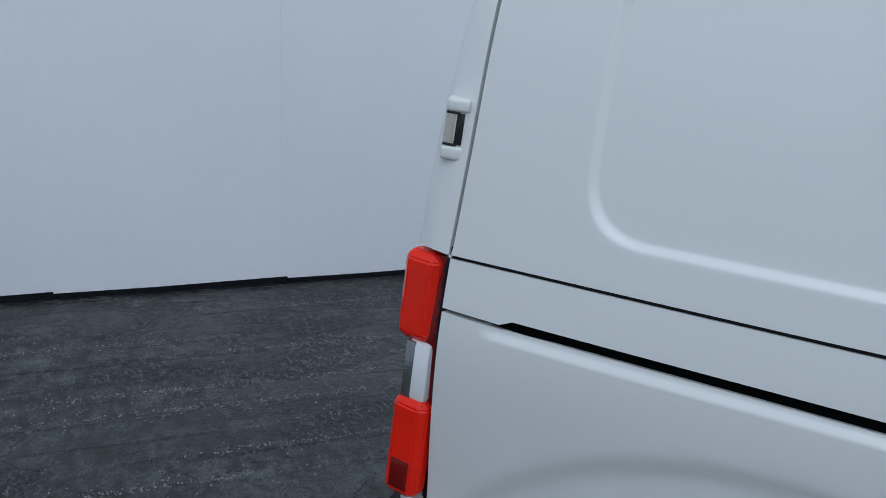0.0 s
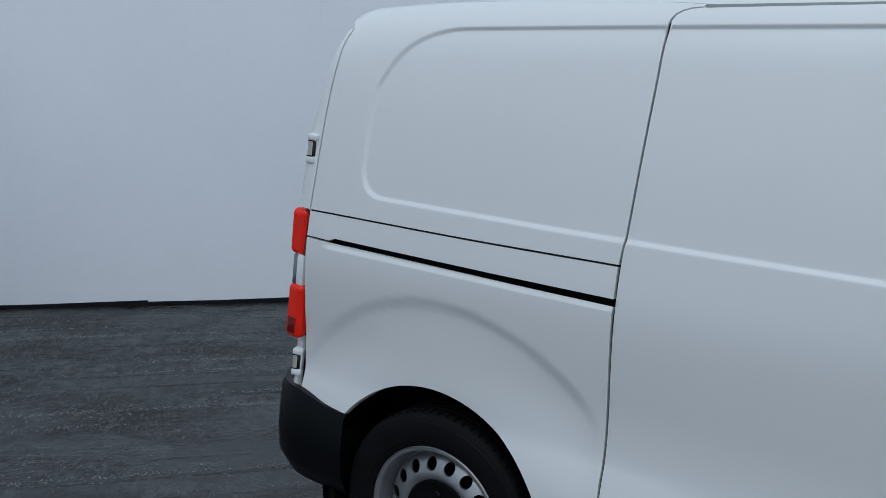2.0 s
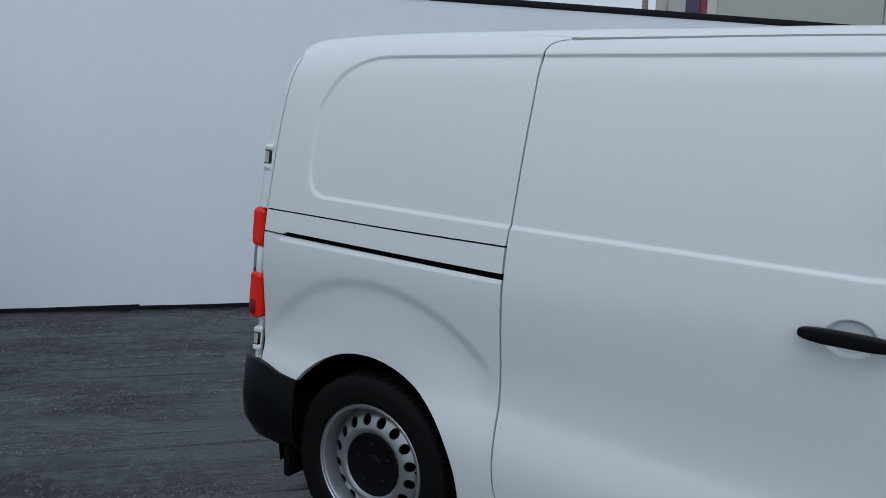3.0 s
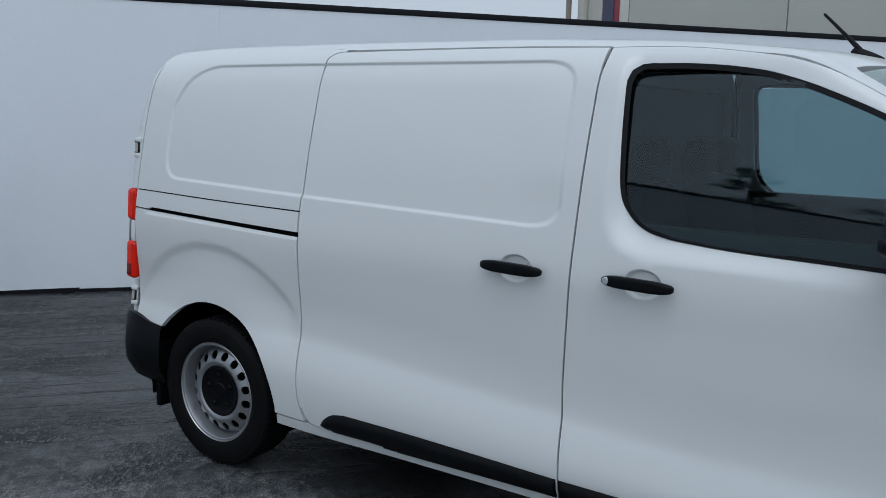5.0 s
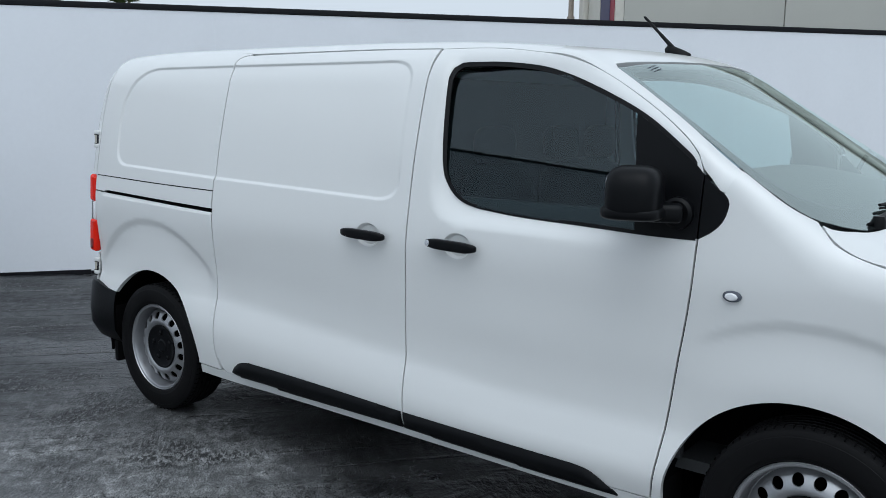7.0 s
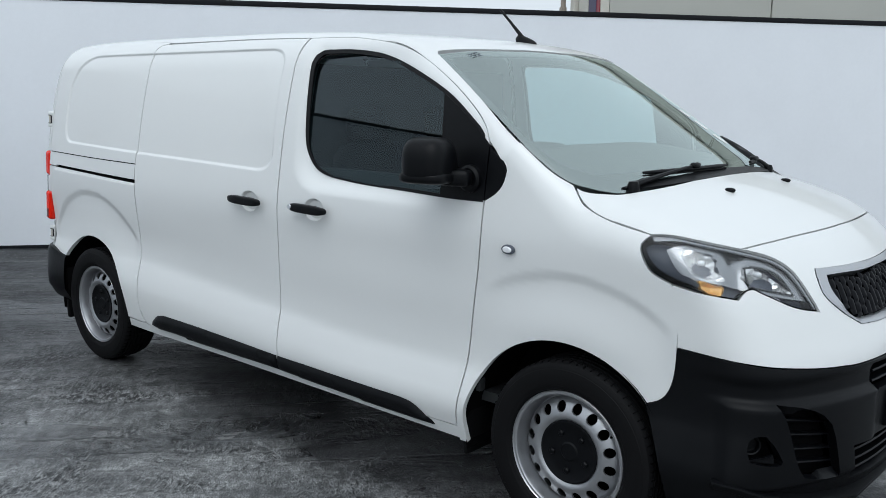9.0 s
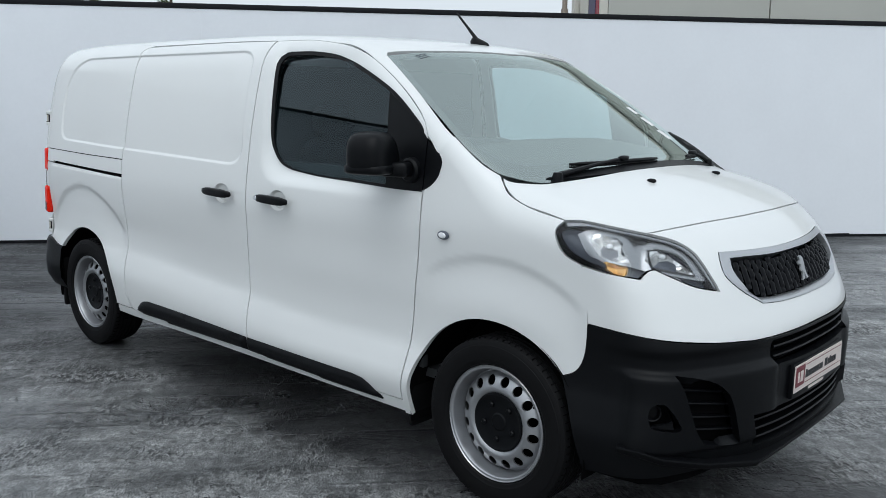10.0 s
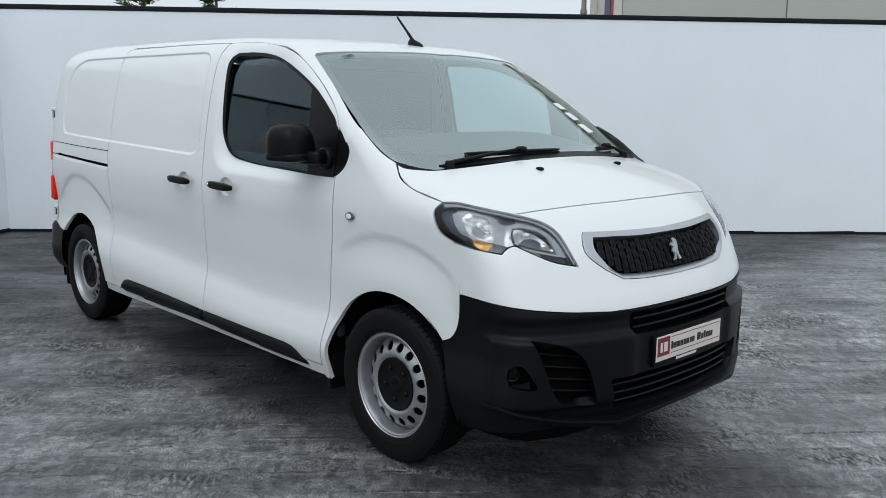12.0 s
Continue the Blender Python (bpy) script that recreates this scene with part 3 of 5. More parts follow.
tagged(part("ground", ground_sheet(), ASPHALT), "dark worn damp yard surface with pale scuffs and painted shade under the van", "ground", kind="structure")


def hoarding(name, start, along, length, label, joints, first):
    """A run of tall white sheets on a frame, with black edging at top and foot."""
    along = along.normalized()
    m = Matrix.Translation(start) @ Matrix.Rotation(math.atan2(along.y, along.x), 4, "Z")
    wall = tagged(part(name, box((0, 0.045, 0.0), (length, 0.10, WALL_H - 0.02), m=m), TRIM_BLACK), label, "hoarding", kind="structure")
    edges = [0.0] + [j for j in joints if j < length] + [length]
    for a, b in zip(edges, edges[1:]):
        part("sheet", box((a + 0.0003, 0.0, 0.03), (b - 0.0003, 0.04, WALL_H - 0.055), m=m), HOARDING, wall)
    # the foot strips stand a little askew, each one rising to its far end
    for k in range(math.ceil((length - first) / 1.2525) + 1):
        x0, x1 = max(0.0, first + (k - 1) * 1.2525), min(length, first + k * 1.2525)
        if x1 - x0 < 0.02:
            continue
        low, high = 0.041 - 0.019 * (x1 - x0) / 1.2525, 0.041
        bm = box((x0, -0.005, 0.0), (x1 - 0.002, 0.036, high), m=None)
        for v in bm.verts:
            if v.co.z > 0.01 and v.co.x < (x0 + x1) / 2:
                v.co.z = low
        bm.transform(m)
        part("kick_strip", bm, TRIM_BLACK, wall, "black strip at the foot")
    part("top_rail", box((0, -0.012, WALL_H - 0.05), (length, 0.06, WALL_H), 0.004, m=m), TRIM_BLACK, wall, "black capping rail")
    return wall


corner = WALL_AT - 0.375 * WALL_DIR
hoarding("wall_north", corner, WALL_DIR, 26.0, "white sheet hoarding with black capping rail and foot strip", [2.43, 13.2], 1.22)
west_dir = Vector((0.56, -0.83, 0)).normalized()
hoarding("wall_west", corner + west_dir * 16.0, -west_dir, 16.0, "white sheet hoarding closing the other side of the yard", [5.2, 10.6], 0.9)


# ---- behind the hoarding: clad building with a drain pipe, conifers ----
def building():
    b = thing("warehouse", "beige clad warehouse corner with purple and cream trim behind the hoarding", "building", at=(-1.63, 7.44, 0))
    m = Matrix.Rotation(radians(49.57), 4, "Z")
    part("wall", box((0.0, 0.0, 0.0), (22.0, 1.10, 4.7), m=m), CLADDING, b)
    for k in range(9):
        part("cladding_panel", box((0.13 + 2.42 * k, -0.05, 0.0), (0.12 + 2.42 * k + 2.41, -0.002, 4.6), 0.006, m=m), CLADDING, b)
    part("corner_trim", box((0.0, -0.06, 0.0), (0.12, -0.003, 4.6), 0.005, m=m), CREAM, b, "cream corner trim")
    part("red_edge", box((-0.012, -0.03, 0.0), (-0.002, 0.10, 4.6), m=m), RED_LINE, b, "thin red edge strip")
    part("purple_strip", box((-0.02, 0.10, 0.0), (-0.003, 0.42, 4.6), m=m), PURPLE, b, "dark purple corner strip")
    part("cream_strip", box((-0.03, 0.43, 0.0), (-0.003, 0.85, 4.6), 0.004, m=m), CREAM, b)
    part("cream_post", box((-0.10, 0.88, 0.0), (-0.003, 1.05, 4.6), 0.01, m=m), CREAM, b)
    pipe = part("drain_pipe", tube([(-0.16, 1.22, 0), (-0.16, 1.22, 4.6)], 0.04, 14), RUST, b, "rust-stained drain pipe")
    pipe.data.transform(m)
    for z in (2.95, 3.35):
        c = lathe([(0.042, -0.03), (0.055, -0.03), (0.055, 0.03), (0.042, 0.03)], 16, m @ Matrix.Translation((-0.16, 1.22, z)))
        part("pipe_clamp", c, RUST, pipe)
    roof = box((-0.25, -0.25, 4.6), (22.2, 1.3, 4.85), 0.02, m=m)
    part("roof", roof, CREAM, b)
    return b


building()


def conifer(at, height, spread, seed):
    rng = random.Random(seed)
    t = thing("conifer", "dark green conifer tree rising behind the hoarding", "tree", "trees behind the hoarding", at)
    part("trunk", tube([(0, 0, 0), (0.05, 0, height * 0.5), (0.0, 0.04, height * 0.97)], [0.16, 0.10, 0.02], 10), BARK, t)
    verts, faces = [], []

    def leaf(p, d, w):
        s = d.orthogonal().normalized() * w
        s.rotate(Matrix.Rotation(rng.uniform(0, 6.28), 3, d))
        k = len(verts)
        verts.extend([p - s * 0.4, p + d * w * 2.2 - s * 0.15, p + d * w * 3.0, p + s * 0.4])
        faces.append((k, k + 1, k + 2, k + 3))

    limbs = bmesh.new()
    for j in range(60):
        f = 0.16 + 0.82 * (j + rng.random()) / 60
        z = height * f
        reach = spread * (1.06 - f) ** 0.75 * rng.uniform(0.65, 1.1)
        a = rng.uniform(0, 2 * math.pi)
        way = Vector((math.cos(a), math.sin(a), rng.uniform(0.05, 0.45)))
        tip = Vector((0, 0, z)) + way * reach
        piece = tube([(0, 0, z), tuple(tip)], [0.03 * (1.1 - f), 0.006], 5)
        me = bpy.data.meshes.new("limb")
        piece.to_mesh(me)
        piece.free()
        limbs.from_mesh(me)
        bpy.data.meshes.remove(me)
        for _ in range(70):
            s = rng.uniform(0.15, 1.03)
            p = Vector((0, 0, z)).lerp(tip, s) + Vector((rng.gauss(0, 0.09), rng.gauss(0, 0.09), rng.gauss(0, 0.07))) * reach * 0.9
            d = (way.normalized() + Vector((rng.gauss(0, 0.5), rng.gauss(0, 0.5), rng.gauss(0.15, 0.4)))).normalized()
            leaf(p, d, rng.uniform(0.028, 0.06))
    part("limbs", limbs, BARK, t)
    me = bpy.data.meshes.new("crown")
    me.from_pydata([tuple(v) for v in verts], [], faces)
    part("crown", me, LEAF, t)
    return t


conifer((-13.65, 6.0, 0), 4.25, 1.5, 3)
conifer((-13.2, 7.6, 0), 4.2, 1.3, 5)
conifer((-1.1, -11.6, 0), 4.7, 1.5, 8)
conifer((1.6, -12.6, 0), 5.6, 2.4, 9)



def grit(count):
    """Loose stone chips, thickest along the open rows of the yard surface."""
    rng = random.Random(21)
    verts, faces = [], []
    while len(faces) < count * 4:
        a, out = rng.uniform(-0.6, 6.5), rng.uniform(0.25, 4.3)
        row = (out + 0.012 * math.sin(a * 2.1)) / 0.19
        if abs(row - round(row)) > 0.10 and rng.random() > 0.10:
            continue
        if math.sin(a * 1.7 + 3.1 * math.sin(round(row) * 2.3)) + rng.uniform(-0.8, 0.8) < 0.1:
            continue
        p = WALL_AT + WALL_DIR * a + WALL_OUT * out
        size, turn, k = rng.uniform(0.0025, 0.0062), rng.uniform(0, 6.28), len(verts)
        for j in range(4):
            b = turn + j * math.pi / 2 + rng.uniform(-0.4, 0.4)
            verts.append((p.x + size * math.cos(b), p.y + size * math.sin(b), -0.0005))
        verts.append((p.x + rng.uniform(-0.3, 0.3) * size, p.y + rng.uniform(-0.3, 0.3) * size, size * rng.uniform(0.6, 1.3)))
        faces.extend((k + j, k + (j + 1) % 4, k + 4) for j in range(4))
    me = bpy.data.meshes.new("grit")
    me.from_pydata(verts, [], faces)
    tagged(part("grit", me, GRIT), "loose grey stone chips on the yard surface", "gravel", kind="stuff")


grit(15000)

# ---- the van: rear axle at the origin, nose towards +x ----
van = thing("panel_van", "clean white panel van with black bumpers and silver steel wheels", "van")
GAP = 0.0028
G = 0.018
door_rear = [(0.566, 1.719), (0.5645, 1.628), (0.5545, 1.421), (0.545, 1.263), (0.540, 1.193), (0.534, 0.928), (0.533, 0.639), (0.539, 0.449), (0.554, 0.382)]
door_mid = [(1.748, 1.720), (1.744, 1.609), (1.734, 1.380), (1.723, 1.107), (1.711, 0.890), (1.702, 0.700), (1.709, 0.550), (1.716, 0.400), (1.714, 0.299)]
door_front = [(2.890, 1.203), (2.879, 1.024), (2.838, 0.748), (2.811, 0.548), (2.791, 0.395), (2.780, 0.310)]
rear_edge = [(-0.462, -0.773, 1.802), (-0.478, 1.738), (-0.499, 1.588), (-0.514, 1.377), (-0.530, 1.214)]
TOP_BEND = [(0.566, -0.802, 1.775), (0.573, -0.777, 1.806), (0.600, -0.760, 1.824), (0.640, -0.754, 1.830)]
top_line = [(0.644, -0.756, 1.828), (1.176, -0.741, 1.832), (1.748, -0.735, 1.829)]
door_top = [(1.756, -0.734, 1.829), (1.995, -0.721, 1.822), (2.240, -0.754, 1.797), (2.461, -0.778, 1.737), (2.650, -0.808, 1.632), (2.792, -0.841, 1.534), (2.863, -0.863, 1.466), (2.889, -0.874, 1.409)]
WINDOW = [S((2.864, 1.436), (2.827, 1.474), (2.667, 1.586), (2.447, 1.686), (2.300, 1.735), (2.172, 1.758), (2.038, 1.769), (1.907, 1.771)), S((1.874, 1.768), (1.848, 1.750), (1.838, 1.714)), S((1.838, 1.714), (1.840, 1.664), (1.848, 1.485), (1.857, 1.375), (1.874, 1.320), (1.915, 1.270), (1.965, 1.241), (2.035, 1.224)), S((2.035, 1.224), (2.222, 1.209), (2.500, 1.201), (2.720, 1.194), (2.884, 1.194))]


def window_loop(inset):
    return loop(0.02, *WINDOW, inset=inset)


def strip(name, proj, pts, width, off, mat, flip, label=""):
    """A narrow dark backing that closes the joint between two panels."""
    p = spline(pts, 0.03)
    d = np.gradient(p, axis=0)
    d /= np.linalg.norm(d, axis=1)[:, None]
    n = np.c_[-d[:, 1], d[:, 0]] * width / 2
    poly = np.vstack([p + n, (p - n)[::-1]])
    area = np.sum(poly[:, 0] * np.roll(poly[:, 1], -1) - poly[:, 1] * np.roll(poly[:, 0], -1))
    return part(name, skin(proj, poly if area > 0 else poly[::-1], gap=0.05, off=off, depth=0, flip=flip), mat, van, label)


def flank(flip):
    """All that hangs on one side of the body."""
    g = G if not flip else 0.022
    r_arch = arc(-0.018, 0.318, 0.423, 141, -8, 22)
    f_arch = arc(3.24, 0.312, 0.42, 189, 40, 22)
    # rear quarter, in three pressings
    lampx = S(*rear_edge)
    quarter = skin(from_side, loop(g, S((-0.462, -0.773, 1.802), (-0.300, -0.733, 1.844)), S((-0.300, -0.733, 1.844), (0.200, -0.726, 1.852), (0.506, -0.730, 1.850), (0.640, -0.744, 1.840)), S((0.640, -0.744, 1.840), (0.636, -0.754, 1.830)), S(*TOP_BEND[::-1]) + S(*door_rear[:4]) + S((0.539, 1.199)), S((0.539, 1.199), (0.054, 1.2055), (-0.530, 1.2165)), lampx[::-1], inset=GAP * 0.85), gap=g, flip=flip)
    part("rear_quarter_panel", quarter, PAINT, van)
    rail = skin(from_side, loop(g, S((-0.531, 1.2155), (0.054, 1.2045), (0.538, 1.198)), S((0.538, 1.198), (0.536, 1.113)), S((0.536, 1.113), (0.100, 1.1245), (-0.412, 1.138)), S((-0.412, 1.138), (-0.425, 1.136), (-0.434, 1.129)), S((-0.434, 1.129), (-0.537, 1.133)), inset=GAP * 0.85), gap=g, flip=flip)
    part("rail_cover", rail, PAINT, van)
    lower = skin(from_side, loop(g, S((-0.537, 1.131), (-0.432, 1.125)), S((-0.432, 1.125), (0.100, 1.110), (0.535, 1.097)), S((0.535, 1.097), (0.533, 0.928), (0.532, 0.639), (0.539, 0.449), (0.554, 0.382), (0.572, 0.331)), S((0.572, 0.331), (0.400, 0.335)), S(*[p for p in r_arch if p[1] > 0.34][::-1]), S((-0.349, 0.586), (-0.450, 0.595), (-0.566, 0.616)), S((-0.566, 0.616), (-0.557, 0.858), (-0.537, 1.131)), inset=GAP * 0.85), gap=g, flip=flip)
    part("rear_wing", lower, PAINT, van)
    strip("joint", from_side, S((-0.537, 1.217), (0.050, 1.205), (0.534, 1.198)), 0.03, -0.006, SEAL, flip)
    track = strip("sliding_rail", from_side, S((-0.542, 1.132), (0.050, 1.119), (0.534, 1.108)), 0.05, -0.016, DARK, flip, "dark sliding door rail")
    strip("joint", from_side, S(*rear_edge, (-0.561, 0.807), (-0.569, 0.624)), 0.03, -0.014, SEAL, flip)
    strip("joint", from_side, S((0.567, -0.779, 1.811), (0.565, 1.759), *door_rear), 0.03, -0.013, SEAL, flip)
    strip("joint", from_side, S((0.566, -0.761, 1.827), (0.631, -0.751, 1.834), (1.177, -0.734, 1.836), (1.770, -0.728, 1.832)), 0.03, -0.013, SEAL, flip)
    strip("joint", from_side, S((1.771, -0.753, 1.815), *door_mid), 0.03, -0.013, SEAL, flip)
    strip("joint", from_side, S(*door_top), 0.03, -0.013, SEAL, flip)
    strip("joint", from_side, S((2.897, 1.40), (2.893, 1.30), *door_front), 0.03, -0.013, SEAL, flip)
    # sliding door
    sd = skin(from_side, loop(g, S(*[(x + 0.0015, y, z - 0.001) for x, y, z in TOP_BEND]), S(*top_line), S((1.748, -0.790, 1.800)) + S(*[(x - 0.001, z) for x, z in door_mid]), S((1.712, 0.318), (0.620, 0.325)), S((0.620, 0.325), (0.585, 0.345), (0.560, 0.392)), S(*[(x + 0.0012, z) for x, z in door_rear[::-1]]), inset=GAP * 0.85), gap=g, flip=flip)
    slide = part("sliding_door", sd, PAINT, van)
    # front door with its window
    door_loop = loop(g, S(*[(x + 0.001, z) for x, z in door_mid[::-1]]) + S((1.756, -0.790, 1.800)), S(*door_top), S((2.889, 1.30), (2.888, 1.203)), S(*[(x - 0.001, z) for x, z in door_front]), S((2.778, 0.310), (1.716, 0.299)), inset=GAP * 0.85)
    door = part("front_door", skin(from_side, door_loop, [window_loop(0.0)], g, flip=flip), PAINT, van)
    part("window_seal", skin(from_side, window_loop(0.001), [window_loop(0.014)], 0.02, off=0.002, depth=0.012, flip=flip), SEAL, door, "black rubber window seal")
    part("window_pane", skin(from_side_glass, window_loop(0.007), [], 0.05, off=-0.004, depth=0, flip=flip), SIDE_GLASS, door, "tinted side window glass")
    # black mirror corner of the window, half on the door and half on the wing
    tri = loop(0.02, S((2.641, 1.586), (2.748, 1.518), (2.864, 1.427), (2.891, 1.399)), S((2.891, 1.399), (2.888, 1.201)), S((2.888, 1.201), (2.732, 1.195), (2.677, 1.199)), S((2.677, 1.199), (2.661, 1.389), (2.641, 1.586)))
    part("mirror_corner", skin(from_side, tri, [], 0.03, off=0.004, depth=0.012, flip=flip), PLASTIC, door, "black plastic mirror base")
    tri2 = loop(0.02, S((2.896, 1.394), (2.930, 1.366), (2.957, 1.345), (2.974, 1.325), (2.975, 1.301), (2.962, 1.261), (2.933, 1.228), (2.893, 1.204)), S((2.893, 1.204), (2.896, 1.394)))
    # front wing
    wing = loop(g, S(*[(x + 0.001, z) for x, z in door_front]), S((2.782, 0.310), (2.777, 0.243)), S((2.777, 0.243), (2.820, 0.243)), S(*[p for p in f_arch if p[1] > 0.256]), S((3.568, 0.588), (3.605, 0.605), (3.638, 0.640), (3.655, 0.700), (3.660, 0.796)), S((3.660, 0.796), (3.661, 0.868), (3.641, 0.976), (3.634, 0.999)), S((3.634, 0.999), (3.566, 1.028), (3.531, 1.076), (3.521, 1.114), (3.541, 1.140)), S((3.545, -0.884, 1.146), (3.389, -0.867, 1.175), (3.293, -0.860, 1.212), (3.251, -0.845, 1.250), (3.225, -0.831, 1.277)), S((3.225, -0.831, 1.277), (3.138, -0.846, 1.322), (3.000, -0.840, 1.417)), S((3.000, -0.840, 1.417), (2.957, 1.345)), S((2.957, 1.345), (2.974, 1.325), (2.975, 1.301), (2.962, 1.261), (2.933, 1.228), (2.893, 1.203)), inset=GAP * 0.85)
    wing_ob = part("front_wing", skin(from_side, wing, [], g, flip=flip), PAINT, van)
    part("mirror_corner", skin(from_side, tri2, [], 0.03, off=0.003, depth=0.012, flip=flip), PLASTIC, wing_ob, "black plastic corner piece")
    strip("joint", from_side, S((3.008, -0.831, 1.418), (2.962, 1.345)), 0.02, -0.012, SEAL, flip)
    # sill
    sill = loop(g, S((0.408, 0.328), (2.787, 0.303)), S((2.787, 0.303), (2.785, 0.252)), S((2.785, 0.252), (0.400, 0.284)), S((0.400, 0.284), (0.408, 0.328)))
    part("sill", skin(from_side, sill, [], 0.03, off=-0.004, depth=0.08, flip=flip), PAINT, van, "white painted sill")

    # black rubbing strips along the doors
    def proud(poly, height):
        def lift(uv):
            d = np.min(np.hypot(uv[:, None, 0] - poly[None, :, 0], uv[:, None, 1] - poly[None, :, 1]), axis=1)
            return height * np.sqrt(np.clip(d / 0.022, 0.0, 1)) + 0.003
        return lift
    c1 = loop(0.012, S((0.659, 0.340), (0.681, 0.368), (0.725, 0.397), (0.788, 0.409)), S((0.788, 0.409), (1.230, 0.398), (1.709, 0.380)), S((1.709, 0.380), (1.708, 0.308)), S((1.708, 0.308), (1.178, 0.312), (0.690, 0.328)))
    part("rubbing_strip", skin(from_side, c1, [], 0.012, off=proud(c1, 0.020), depth=0.02, flip=flip, shade=True), PLASTIC, slide, "black plastic rubbing strip")
    c2 = loop(0.012, S((1.718, 0.380), (2.107, 0.373), (2.492, 0.367)), S((2.492, 0.367), (2.555, 0.358), (2.607, 0.328), (2.658, 0.282)), S((2.658, 0.282), (2.154, 0.292), (1.716, 0.306)), S((1.716, 0.306), (1.718, 0.380)))
    part("rubbing_strip", skin(from_side, c2, [], 0.012, off=proud(c2, 0.020), depth=0.02, flip=flip, shade=True), PLASTIC, door, "black plastic rubbing strip")
    # handles
    for owner, hx in ((slide, 1.515), (door, 1.961)):
        s = 1 if flip else -1
        grip = blob((hx + 0.003, s * 0.956, 1.088), (0.116, 0.014, 0.0195), 5.5, Matrix.Rotation(radians(1.5), 4, "Y"), lambda c: (c.x, c.y + 0.022 * s * -1 * max(0, abs(c.x) / 0.12 - 0.55) ** 1.5, c.z * (1 - 0.34 * abs(c.x / 0.12) ** 4)))
        h = part("door_handle", grip, PLASTIC, owner, "black plastic pull handle")
        if owner is door and not flip:
            part("lock", lathe([(0.0, 0.004), (0.010, 0.004), (0.0125, 0.0)], 20, Matrix.Translation((hx - 0.095, -0.965, 1.091)) @ Matrix.Rotation(radians(90), 4, "X")), CHROME, h, "round chrome lock")
    # side repeater
    s = 1 if flip else -1
    rep = lathe([(0.0, 0.010), (0.6, 0.009), (0.9, 0.006), (1.0, 0.0)], 32, Matrix.Translation((3.014, s * 0.915, 1.037)) @ Matrix.Rotation(radians(90 * -s), 4, "X") @ Matrix.Diagonal((0.030, 0.018, 1, 1)))
    rep_ob = part("side_repeater", rep, SMOKE, van, "small oval side indicator")
    part("lens", lathe([(0.0, 0.005), (0.7, 0.004), (1.0, 0.0)], 24, Matrix.Translation((3.014, s * 0.924, 1.037)) @ Matrix.Rotation(radians(90 * -s), 4, "X") @ Matrix.Diagonal((0.020, 0.012, 1, 1))), CLEAR_WHITE, rep_ob)
    # wheel wells
    for cx, cz, r, a0, a1 in ((-0.02, 0.315, 0.43, 190, -12), (3.24, 0.31, 0.43, 192, -12)):
        bm = bmesh.new()
        rows = []
        for x, z in arc(cx, cz, r, a0, a1, 24):
            z = max(z, 0.22)
            rows.append((bm.verts.new((x, s * 0.885, z)), bm.verts.new((x, s * 0.60, z))))
        for (a, b), (c, e) in zip(rows, rows[1:]):
            bm.faces.new((a, c, e, b))
        bm.faces.new([b for _, b in rows])
        part("wheel_well", smooth(bm), DARK, van, "black wheel arch liner")


flank(False)
flank(True)

# roof, with the windscreen pillars
half_roof = [(2.612, 0.0), (2.585, -0.313), (2.545, -0.550), (2.492, -0.700), (2.508, -0.728)]
screen_edge = [(2.508, -0.728), (2.72, -0.782), (2.908, -0.833), (3.009, -0.846)]
seam_y = [(2.889, -0.8745), (2.863, -0.8632), (2.792, -0.8412), (2.650, -0.8082), (2.461, -0.7782), (2.240, -0.7542), (1.995, -0.7205), (1.75, -0.731)]
back_y = [(1.75, -0.728), (1.17, -0.734), (0.70, -0.746), (0.640, -0.744), (0.506, -0.730), (0.20, -0.727), (-0.30, -0.734), (-0.455, -0.768)]
tail_y = [(-0.455, -0.768), (-0.51, -0.66), (-0.545, -0.30), (-0.556, 0.0)]
roof_half = [half_roof, screen_edge, [(3.009, -0.846), (2.978, -0.884), (2.889, -0.8745)], seam_y, back_y, tail_y]
other = [[(x, -y) for x, y in reversed(r)] for r in reversed(roof_half)]
part("roof", skin(from_above, loop(0.03, *roof_half, *other, inset=0.001), [], 0.035, depth=0.02), PAINT, van)

# windscreen
glass_half = [[(2.618, 0.0), (2.592, -0.313), (2.552, -0.55), (2.500, -0.727)], [(2.500, -0.727), (2.72, -0.787), (3.002, -0.840), (3.142, -0.844)], [(3.142, -0.844), (3.213, -0.832), (3.261, -0.803), (3.306, -0.759), (3.355, -0.678), (3.414, -0.433), (3.44, 0.0)]]
glass_other = [[(x, -y) for x, y in reversed(r)] for r in reversed(glass_half)]
screen_loop = lambda k: loop(0.03, *glass_half, *glass_other, inset=k)
screen = part("windscreen", skin(from_above, screen_loop(0.003), [], 0.05, off=-0.004, depth=0), SCREEN_GLASS, van, "clear laminated windscreen")
band = screen_loop(0.040)
band[:, 0] = np.where(band[:, 0] > 3.0, band[:, 0] - 0.062 * step(3.0, 3.25, band[:, 0]), band[:, 0])
part("black_border", skin(from_above, screen_loop(0.004), [band], 0.03, off=-0.0065, depth=0), GLOSS_BLACK, screen, "black printed border of the glass")

